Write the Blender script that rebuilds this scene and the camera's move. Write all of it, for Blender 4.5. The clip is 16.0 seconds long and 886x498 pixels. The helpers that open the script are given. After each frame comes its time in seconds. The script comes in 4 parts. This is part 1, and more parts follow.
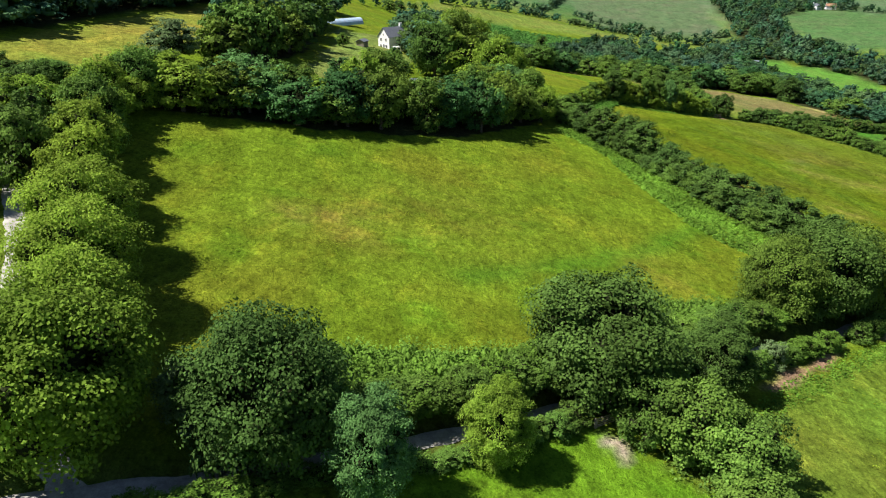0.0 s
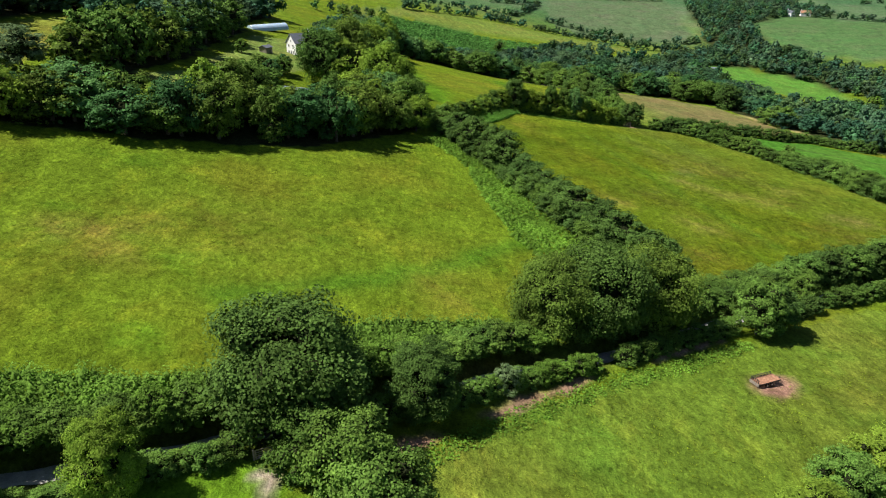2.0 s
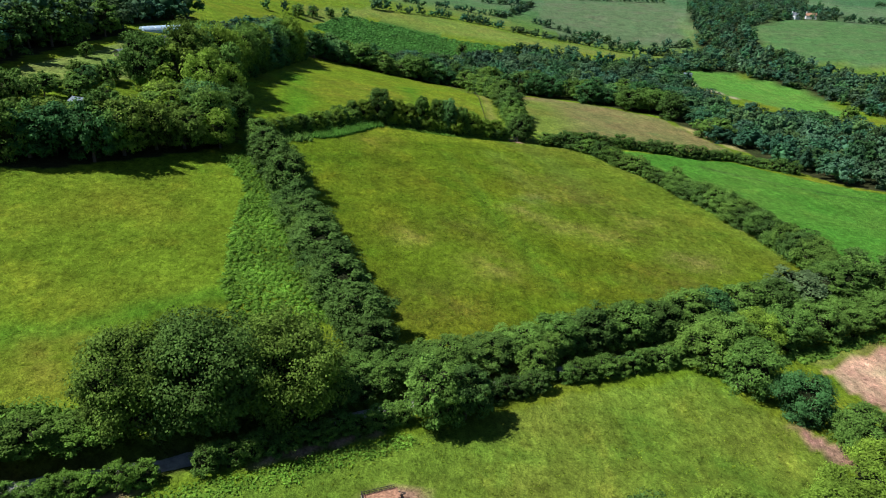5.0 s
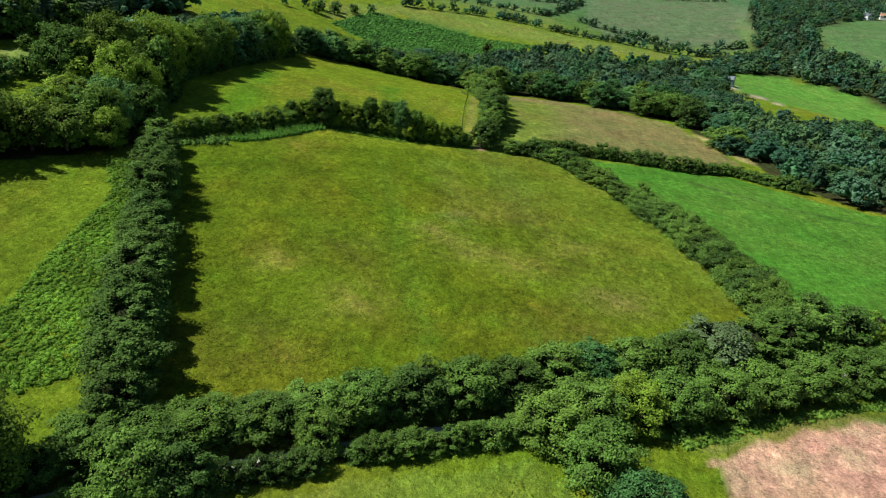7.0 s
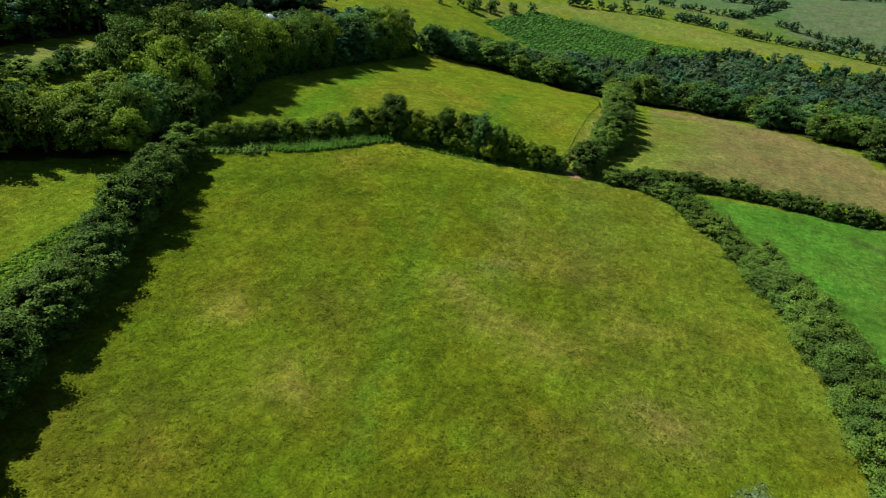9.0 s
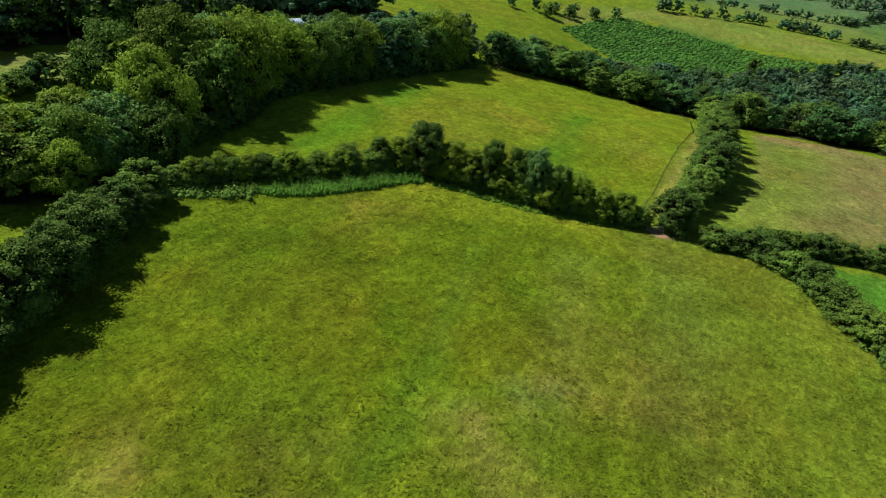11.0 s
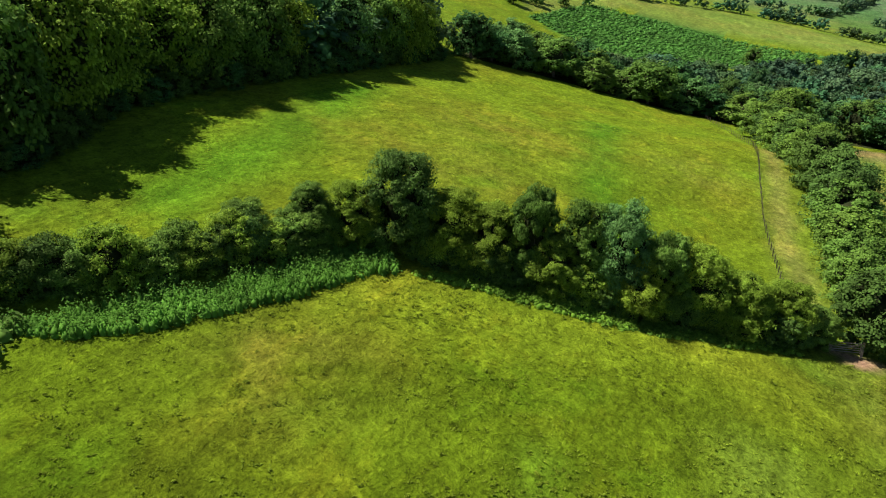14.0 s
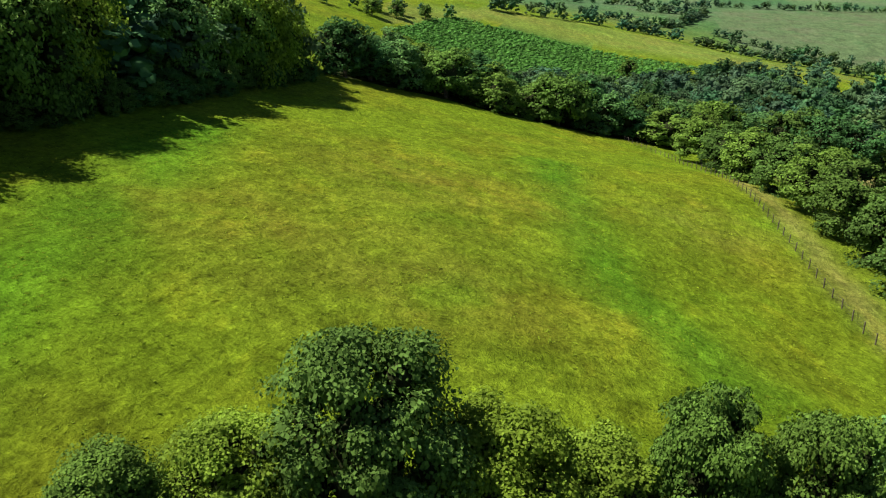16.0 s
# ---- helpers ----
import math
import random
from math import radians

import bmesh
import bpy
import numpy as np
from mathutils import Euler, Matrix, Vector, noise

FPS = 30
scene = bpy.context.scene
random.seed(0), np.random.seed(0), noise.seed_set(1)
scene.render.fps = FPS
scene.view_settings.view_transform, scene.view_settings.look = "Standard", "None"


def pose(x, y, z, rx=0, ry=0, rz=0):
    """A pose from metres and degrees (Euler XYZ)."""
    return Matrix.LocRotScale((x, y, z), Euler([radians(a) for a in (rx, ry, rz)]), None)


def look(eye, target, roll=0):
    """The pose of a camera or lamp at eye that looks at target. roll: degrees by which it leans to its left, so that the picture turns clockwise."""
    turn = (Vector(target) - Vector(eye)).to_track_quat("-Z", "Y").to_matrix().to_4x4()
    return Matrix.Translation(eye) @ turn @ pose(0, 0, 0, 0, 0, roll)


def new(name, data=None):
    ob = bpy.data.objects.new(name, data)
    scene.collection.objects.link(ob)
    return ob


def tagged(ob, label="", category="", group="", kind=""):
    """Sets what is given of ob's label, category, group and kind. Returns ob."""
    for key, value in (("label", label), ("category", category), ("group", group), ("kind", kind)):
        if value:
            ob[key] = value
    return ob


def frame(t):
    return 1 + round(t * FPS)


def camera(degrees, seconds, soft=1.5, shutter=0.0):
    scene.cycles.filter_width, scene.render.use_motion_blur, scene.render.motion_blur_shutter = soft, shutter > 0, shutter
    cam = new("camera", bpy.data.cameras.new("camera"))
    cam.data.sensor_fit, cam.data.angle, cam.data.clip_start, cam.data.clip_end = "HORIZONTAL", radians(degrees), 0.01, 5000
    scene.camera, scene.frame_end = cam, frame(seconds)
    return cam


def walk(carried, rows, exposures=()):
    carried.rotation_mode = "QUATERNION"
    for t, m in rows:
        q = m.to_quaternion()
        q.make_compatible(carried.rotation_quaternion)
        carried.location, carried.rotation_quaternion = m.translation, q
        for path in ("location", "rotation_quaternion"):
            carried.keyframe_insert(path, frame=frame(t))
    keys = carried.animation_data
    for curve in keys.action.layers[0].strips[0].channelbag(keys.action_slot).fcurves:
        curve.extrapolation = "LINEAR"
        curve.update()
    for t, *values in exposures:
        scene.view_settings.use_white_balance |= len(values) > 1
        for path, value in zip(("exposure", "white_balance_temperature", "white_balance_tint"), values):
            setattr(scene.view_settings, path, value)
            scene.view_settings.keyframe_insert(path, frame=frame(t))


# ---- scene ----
cam = camera(64.3, 16.0, soft=1.1)
METRES, EYE, TILT, LEAN, TURN = 350.0, 50.0, -22.0, 0.27, 0.0
ROWS = [
    (0.0, 0.0, 0.0, 0.0, 0.0, 0.0, -0.0),
    (0.5, 0.0239, 0.0017, 0.0013, -0.08, -0.01, -0.04),
    (1.0, 0.0476, 0.0037, 0.0025, -0.14, 0.1, -0.08),
    (1.5, 0.0748, 0.0066, 0.004, -0.24, 0.23, -0.07),
    (2.0, 0.1028, 0.0102, 0.0058, 0.02, 0.33, -0.28),
    (2.5, 0.1314, 0.0149, 0.0082, 0.59, 0.32, -0.6),
    (3.0, 0.1601, 0.0215, 0.0109, 1.13, 0.3, -0.85),
    (3.5, 0.1877, 0.0312, 0.0151, 1.73, 0.26, -1.16),
    (4.0, 0.2132, 0.0446, 0.0209, 2.27, 0.23, -1.42),
    (4.5, 0.2383, 0.0602, 0.0272, 2.4, 0.22, -1.45),
    (5.0, 0.2633, 0.0771, 0.0327, 2.36, 0.28, -1.39),
    (7.5, 0.382, 0.1701, 0.0595, 10.72, -0.23, -4.71),
    (8.0, 0.3982, 0.1966, 0.0683, 14.36, -0.62, -6.1),
    (8.5, 0.4111, 0.2256, 0.0782, 18.06, -1.04, -7.55),
    (9.0, 0.4174, 0.2556, 0.089, 21.99, -1.55, -8.96),
    (11.5, 0.3681, 0.3983, 0.1338, 28.22, -2.22, -11.11),
    (12.0, 0.3499, 0.4263, 0.1389, 28.09, -2.17, -11.07),
    (12.5, 0.3308, 0.4541, 0.1444, 27.73, -2.08, -10.95),
    (13.0, 0.3113, 0.4816, 0.15, 26.84, -1.91, -10.65),
    (13.5, 0.2913, 0.5095, 0.1551, 25.35, -1.64, -10.1),
    (14.0, 0.2714, 0.5371, 0.1604, 23.5, -1.35, -9.42),
    (14.5, 0.2516, 0.5644, 0.1663, 19.75, -0.79, -8.04),
    (15.0, 0.2322, 0.5919, 0.1729, 17.38, -0.51, -7.14),
    (15.5, 0.214, 0.6196, 0.1804, 14.79, 0.34, -6.09),
    (16.0, 0.1976, 0.6477, 0.1895, 11.65, 1.51, -4.81),
]
walk(cam, [(t, pose(0, 0, EYE, TILT, LEAN, TURN) @ pose(METRES * x, METRES * y, METRES * z, 90 + pitch, roll, yaw)) for t, x, y, z, yaw, pitch, roll in ROWS],
     [(0.0, 0.82, 6200, 14), (1.5, 0.68, 6200, 14), (3.5, 0.52, 6050, 13), (5.0, 0.50, 5750, 12), (7.5, 0.48, 6250, 10), (8.5, 0.44, 6500, 10), (9.0, 0.34, 6500, 10), (11.5, 0.48, 6500, 10), (12.5, 0.54, 6500, 10), (14.5, 0.92, 6500, 10), (15.5, 0.96, 6500, 10), (16.0, 0.78, 6500, 10)])


# ---- light ----
SUN_AZ, SUN_EL = math.atan2(-0.997, -0.07), radians(57)
world = bpy.data.worlds.new("sky")
scene.world = world
world.use_nodes = True
wn = world.node_tree.nodes
sky = wn.new("ShaderNodeTexSky")
sky.sky_type, sky.sun_disc, sky.sun_elevation, sky.sun_rotation = "NISHITA", False, SUN_EL, SUN_AZ
sky.air_density, sky.dust_density, sky.ozone_density = 0.8, 0.2, 1.8
world.node_tree.links.new(sky.outputs[0], wn["Background"].inputs[0])
wn["Background"].inputs[1].default_value = 0.05
sun = new("sun", bpy.data.lights.new("sun", "SUN"))
sun.data.energy, sun.data.angle, sun.data.color = 5.0, radians(0.5), (1.0, 0.95, 0.86)
sun_dir = Vector((math.sin(SUN_AZ) * math.cos(SUN_EL), math.cos(SUN_AZ) * math.cos(SUN_EL), math.sin(SUN_EL)))
sun.matrix_world = look(sun_dir * 300, (0, 0, 0))


# ---- materials ----
def nodes_of(name, rough=0.8):
    m = bpy.data.materials.new(name)
    m.use_nodes = True
    nt = m.node_tree
    b = nt.nodes["Principled BSDF"]
    b.inputs["Roughness"].default_value = rough
    b.inputs["Specular IOR Level"].default_value = 0.25
    return m, nt, b


def node(nt, kind, **values):
    n = nt.nodes.new(kind)
    for key, v in values.items():
        if key in n.inputs:
            n.inputs[key].default_value = v
    return n


def noise_at(nt, scale, detail=4.0, rough=0.6, stretch=None, turn=0.0):
    geo = nt.nodes.new("ShaderNodeNewGeometry")
    mp = nt.nodes.new("ShaderNodeMapping")
    mp.inputs["Rotation"].default_value = (0, 0, turn)
    if stretch:
        mp.inputs["Scale"].default_value = stretch
    nt.links.new(geo.outputs["Position"], mp.inputs["Vector"])
    t = node(nt, "ShaderNodeTexNoise", Scale=scale, Detail=detail, Roughness=rough)
    nt.links.new(mp.outputs[0], t.inputs["Vector"])
    return t.outputs["Fac"]


def ramp(nt, fac, a, b, lo=0.35, hi=0.65):
    r = nt.nodes.new("ShaderNodeMapRange")
    r.inputs["From Min"].default_value, r.inputs["From Max"].default_value = lo, hi
    r.inputs["To Min"].default_value, r.inputs["To Max"].default_value = a, b
    nt.links.new(fac, r.inputs["Value"])
    return r.outputs[0]


def mix(nt, fac, a, b, mode="MIX"):
    m = nt.nodes.new("ShaderNodeMix")
    m.data_type, m.blend_type = "RGBA", mode
    for sock, v in ((m.inputs[0], fac), (m.inputs[6], a), (m.inputs[7], b)):
        if hasattr(v, "node"):
            nt.links.new(v, sock)
        elif isinstance(v, (int, float)):
            sock.default_value = v
        else:
            sock.default_value = (*v, 1)
    return m.outputs[2]


def scaled(nt, colour, value):
    m = nt.nodes.new("ShaderNodeVectorMath")
    m.operation = "SCALE"
    if hasattr(colour, "node"):
        nt.links.new(colour, m.inputs[0])
    else:
        m.inputs[0].default_value = colour
    if hasattr(value, "node"):
        nt.links.new(value, m.inputs["Scale"])
    else:
        m.inputs["Scale"].default_value = value
    return m.outputs[0]


def bump(nt, b, height, strength, distance):
    n = node(nt, "ShaderNodeBump", Strength=strength, Distance=distance)
    nt.links.new(height, n.inputs["Height"])
    nt.links.new(n.outputs[0], b.inputs["Normal"])


def plain(name, colour, rough=0.8, metal=0.0, vary=0.25, scale=3.0, relief=0.02):
    m, nt, b = nodes_of(name, rough)
    b.inputs["Metallic"].default_value = metal
    f = noise_at(nt, scale, 6)
    g = noise_at(nt, scale * 7, 4)
    c = scaled(nt, scaled(nt, colour, ramp(nt, f, 1 - vary, 1 + vary)), ramp(nt, g, 1 - vary / 2, 1 + vary / 2))
    nt.links.new(c, b.inputs["Base Color"])
    if relief:
        bump(nt, b, g, 0.5, relief)
    return m


def foliage(name, colour, second, gloss=0.75, see=0.18, tone=False, spread=(0.72, 1.36)):
    """Leaves: each leaf and each plant a little different, light shining through."""
    m, nt, b = nodes_of(name, gloss)
    info = nt.nodes.new("ShaderNodeObjectInfo")
    geo = nt.nodes.new("ShaderNodeNewGeometry")
    c = mix(nt, info.outputs["Random"], colour, second)
    c = scaled(nt, c, ramp(nt, geo.outputs["Random Per Island"], spread[0], spread[1], 0, 1))
    c = scaled(nt, c, ramp(nt, noise_at(nt, 0.45, 3), 0.8, 1.25))
    c = scaled(nt, c, ramp(nt, noise_at(nt, 0.09, 2), 0.78, 1.3))
    b.inputs["Specular IOR Level"].default_value = 0.05
    if tone:
        kind = nt.nodes.new("ShaderNodeAttribute")
        kind.attribute_name = "species"
        c = mix(nt, 1.0, c, kind.outputs["Color"], "MULTIPLY")
    nt.links.new(c, b.inputs["Base Color"])
    tr = nt.nodes.new("ShaderNodeBsdfTranslucent")
    nt.links.new(scaled(nt, c, 1.3), tr.inputs["Color"])
    mx = nt.nodes.new("ShaderNodeMixShader")
    mx.inputs[0].default_value = see
    out = nt.nodes["Material Output"]
    nt.links.new(b.outputs[0], mx.inputs[1])
    nt.links.new(tr.outputs[0], mx.inputs[2])
    nt.links.new(mx.outputs[0], out.inputs["Surface"])
    return m


LEAF = {
    "dark": foliage("leaves_dark_green", (0.060, 0.116, 0.024), (0.076, 0.134, 0.024)),
    "mid": foliage("leaves_mid_green", (0.086, 0.166, 0.028), (0.110, 0.186, 0.028)),
    # extra blue in the ash leaves imitates haze over the woods
    "ash": foliage("leaves_ash_green", (0.084, 0.182, 0.050), (0.100, 0.198, 0.052)),
    "light": foliage("leaves_yellow_green", (0.205, 0.285, 0.028), (0.165, 0.250, 0.026), see=0.32),
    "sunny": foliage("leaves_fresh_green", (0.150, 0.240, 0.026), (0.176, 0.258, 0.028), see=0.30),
    "frond": foliage("bright_bracken", (0.122, 0.232, 0.024), (0.122, 0.232, 0.024), see=0.30),
    "grey": foliage("leaves_grey_willow", (0.105, 0.160, 0.062), (0.112, 0.166, 0.062)),
    # blue leaves are pushed bluer for the same painted haze
    "blue": foliage("leaves_blue_green", (0.044, 0.116, 0.032), (0.054, 0.128, 0.034)),
    # far leaves tinted bluer: distance haze put into the base colour
    "far": foliage("leaves_far_hazed", (0.050, 0.112, 0.052), (0.050, 0.112, 0.052), tone=True, spread=(0.8, 1.25)),
    "olive": foliage("leaves_olive_oak", (0.092, 0.150, 0.021), (0.106, 0.160, 0.021)),
    "fern": foliage("bracken_fronds", (0.070, 0.178, 0.032), (0.070, 0.178, 0.032), spread=(0.6, 1.45)),
    "bramble": foliage("leaves_bramble", (0.104, 0.192, 0.024), (0.104, 0.192, 0.024)),
    "tuft": foliage("grass_tufts", (0.142, 0.196, 0.014), (0.142, 0.196, 0.014), 0.85, 0.35),
    "rush": foliage("olive_grass_tufts", (0.108, 0.148, 0.012), (0.108, 0.148, 0.012), 0.85, 0.35, spread=(0.6, 1.5)),
    "nettle": foliage("leaves_nettle", (0.100, 0.232, 0.030), (0.100, 0.232, 0.030), see=0.30),
}
# near-black crown cores: the shade between leaves, put into the colour
CORE_SHADE = plain("crown_core_shade", (0.024, 0.030, 0.012), 1.0, 0, 0.3, 4)
CORE_SHADE.node_tree.nodes["Principled BSDF"].inputs["Specular IOR Level"].default_value = 0.0
BARK = plain("bark", (0.10, 0.08, 0.06), 0.9, 0, 0.4, 4)
STONE = plain("lane_surface", (0.38, 0.355, 0.31), 0.9, 0, 0.25, 0.9)
WOOD = plain("weathered_wood", (0.26, 0.22, 0.17), 0.85, 0, 0.3, 5)
POSTS = plain("old_fence_posts", (0.15, 0.125, 0.09), 0.9, 0, 0.3, 5)
RUST = plain("rusty_deck", (0.36, 0.19, 0.11), 0.85, 0, 0.3, 3)
STEEL = plain("galvanised_steel", (0.45, 0.46, 0.46), 0.45, 0.8, 0.2, 6)
DARKMETAL = plain("dark_metal", (0.05, 0.045, 0.04), 0.6, 0.3, 0.3, 6)
RUBBER = plain("rubber", (0.02, 0.02, 0.02), 0.8, 0, 0.2, 6)
RENDERED = plain("white_render", (0.80, 0.79, 0.76), 0.85, 0, 0.05, 1.5)
SLATE = plain("slate", (0.13, 0.14, 0.16), 0.6, 0, 0.25, 3)
SHEET = plain("grey_sheet_roof", (0.15, 0.18, 0.20), 0.85, 0.0, 0.15, 1)
POLY = plain("polythene", (0.42, 0.55, 0.66), 0.3, 0, 0.08, 0.6)
PANE = plain("window_glass", (0.03, 0.035, 0.04), 0.1, 0, 0.1, 2, 0)

# ---- the lie of the land ----
SLOPE = (-1.37, -5.47, 1.57)
HILLS = (
    (-60, 80, 72, -4.2),
    (60, 60, 72, -5),
    (160, 120, 88, -2.6),
    (-40, 190, 72, 0.5),
    (60, 180, 72, -4),
    (150, 220, 72, -2.7),
    (40, 280, 64, -1.2),
    (110, 310, 64, 2.6),
    (-60, 320, 88, -4.2),
    (200, 330, 88, -10.3),
    (70, 400, 72, -8.1),
    (250, 450, 104, -3.8),
    (70, 560, 96, -38.5),
    (330, 560, 120, -28.1),
    (180, 600, 104, 23.4),
    (30, 700, 144, 14.5),
    (230, 750, 144, -33.7),
    (450, 800, 200, 6.2),
    (600, 450, 200, -11.8),
    (-200, 500, 200, 24.7),
    (-220, 150, 176, 31.1),
    (97, 300, 20, -2.4),
    (94, 360, 20, 2.2),
    (84, 308, 14, -0.6),
)


LANE = [(-52, 33.5), (-31, 46.4), (-23, 48.6), (-15, 52.4), (-4, 58.0), (2, 61.1), (9, 64.9), (13, 67.6), (32, 79), (43, 87), (57, 94), (82, 111), (113, 129.5), (129, 137), (146, 146), (165, 157), (190, 168)]
LANE_UP = [(-31, 46.4), (-42, 57), (-47, 67), (-50, 74), (-54, 83), (-58, 90), (-62, 97), (-68, 108), (-76, 125)]


def ease(a, b, v):
    t = np.clip((v - a) / (b - a), 0, 1)
    return t * t * (3 - 2 * t)


def near_line(line, x, y):
    d = np.full(np.shape(x), 1e9)
    for (ax, ay), (bx, by) in zip(line, line[1:]):
        dx, dy = bx - ax, by - ay
        t = np.clip(((x - ax) * dx + (y - ay) * dy) / (dx * dx + dy * dy), 0, 1)
        d = np.minimum(d, np.hypot(x - ax - t * dx, y - ay - t * dy))
    return d


def height(x, y, deep=True):
    """The height of the ground: a long slope, its swells and hollows, the far hills, and the sunken lanes."""
    x, y = np.asarray(x, float), np.asarray(y, float)
    z = SLOPE[0] + SLOPE[1] * np.clip(x, -350, 700) / 100 + SLOPE[2] * np.clip(y, -300, 950) / 100
    for a, b, r, h in HILLS:
        z = z + h * np.exp(-((x - a) ** 2 + (y - b) ** 2) / (2 * r * r))
    z = z + 170 * ease(700, 2600, np.hypot(x - 150, y - 150))
    if deep:
        z = z - 1.1 * np.exp(-(near_line(LANE, x, y) / 2.3) ** 4) - 0.5 * np.exp(-(near_line(LANE_UP, x, y) / 2.4) ** 4)
    return z


def inside(poly, x, y):
    x, y = np.asarray(x, float), np.asarray(y, float)
    r = np.zeros(x.shape, bool)
    for (ax, ay), (bx, by) in zip(poly, poly[1:] + poly[:1]):
        cross = (ay > y) != (by > y)
        if by != ay:
            r ^= cross & (x < (bx - ax) * (y - ay) / (by - ay) + ax)
    return r


def along(line, step):
    """Points at even steps on a line, with the way it heads there."""
    out, left = [], 0.0
    for (ax, ay), (bx, by) in zip(line, line[1:]):
        d = math.hypot(bx - ax, by - ay)
        s = left
        while s < d:
            out.append((ax + (bx - ax) * s / d, ay + (by - ay) * s / d, math.atan2(by - ay, bx - ax)))
            s += step
        left = s - d
    return out


def wob(x, y, s, seed=0):
    """Smooth irregular waviness about 0, for soft field edges."""
    return (np.sin(x / s + seed) * np.cos(y / (s * 0.83) + 1.7 * seed) + 0.6 * np.sin((x + y) / (s * 0.47) + 2.1 * seed) + 0.4 * np.sin((x - 1.3 * y) / (s * 0.29) + seed)) / 2


# plan of lanes, woods and fields
WOOD_FRONT = [(-58, 142), (-40, 146), (-27, 150), (-11, 158), (3, 166), (13, 179), (26, 198), (31, 208), (18, 222), (4, 214), (-10, 193), (-25, 171), (-42, 160), (-60, 157)]
WOOD_HOUSE = [(28, 210), (23, 222), (19.5, 238), (18, 252), (10, 264), (8.5, 276), (8, 301), (8.5, 325), (7, 384), (-12, 400), (-24, 350), (-12, 300), (-8, 262), (2, 232), (12, 216)]
COPSE = [(-57, 184), (-48, 194), (-44, 230), (-50, 300), (-52, 335), (-70, 330), (-72, 250), (-63, 205)]
WOOD_TOP = [(-108, 160), (-101, 200), (-100, 275), (-100, 330), (-60, 350), (-60, 420), (-180, 420), (-180, 160)]
VALLEY = [(4, 394), (31, 416), (52, 423), (80, 430), (104, 432), (131, 436), (157, 424), (189, 404), (203, 330), (210, 290), (222, 268), (300, 236), (430, 260), (430, 400), (300, 408), (278, 442), (240, 432), (234, 505), (250, 590), (225, 615), (181, 570), (165, 598), (123, 622), (78, 562), (31, 516), (2, 449)]
BELT = [(240, 640), (273, 690), (314, 702), (353, 668), (370, 612), (374, 540), (440, 520), (520, 600), (440, 640), (408, 690), (388, 790), (350, 826), (322, 790), (280, 760)]
HILL_WOOD = [(322, 800), (350, 830), (385, 800), (405, 890), (408, 910), (480, 985), (560, 1000), (560, 1200), (440, 1250), (395, 1130), (364, 1000)]
TAN_FIELD = [(150, 131), (154, 135), (161, 139.5), (169, 144), (174, 146.5), (200, 156), (240, 120), (220, 70), (166, 100), (155, 120), (150, 127)]
BROWN = [(104, 425), (131, 430), (157, 418), (187, 398), (199, 320), (187, 314), (136, 288), (116, 292), (116, 330), (112, 370)]
GREEN = [(127, 277), (153, 286), (189, 293), (206, 278), (222, 264), (300, 232), (310, 140), (210, 150), (172, 176), (163, 212), (153, 238), (138, 262)]
PADDOCK = [(-6, 52), (8, 60), (17, 65), (22, 60), (30, 51), (38, 38), (10, 30), (-14, 42)]
CLEARING = [(-54, 188), (-37, 215), (-40, 236), (-39, 274), (-47, 319), (-30, 335), (-10, 260), (-20, 232), (-30, 200), (-47, 178)]
PALE = [(-104, 148), (-86, 147), (-72, 152), (-68, 170), (-72, 200), (-72, 262), (-80, 312), (-97, 304), (-97, 254), (-97, 208), (-102, 163)]
WHEAT = [(-130, 80), (-73, 114), (-78, 139), (-98, 147), (-150, 150)]
FERNHILL = [(20, 535), (46, 552), (75, 590), (118, 632), (100, 639), (70, 641), (27, 645), (-13, 638), (-22, 613), (-28, 556)]
YELLOWHILL = [(-34, 566), (2, 651), (80, 645), (123, 650), (165, 640), (240, 700), (286, 745), (232, 762), (150, 722), (60, 725), (-6, 690), (-50, 620)]
FAR_GREEN = [(255, 577), (252, 600), (282, 692), (314, 695), (353, 660), (377, 620), (360, 540), (320, 533)]
ROUGH_HILL = [(158, 883), (190, 1100), (362, 1112), (330, 900), (319, 819), (240, 800), (190, 800)]
EAST_HILL = [(390, 741), (411, 909), (480, 965), (620, 930), (640, 720), (457, 690)]
MEADOW = (0.118, 0.182, 0.010)
FIELD_C = [(30, 224), (36, 218), (48, 242), (54, 258), (60, 261), (80, 265), (99, 272), (98, 290), (94, 318), (92, 366), (76, 424), (52, 416), (31, 410), (12, 384), (17, 325), (14, 300), (14, 276), (28, 252)]
FIELD_B = [(36, 212), (62, 253), (105, 268), (123, 274), (137, 260), (151, 237), (161, 211), (167, 180), (149, 160), (108, 138), (78, 124)]
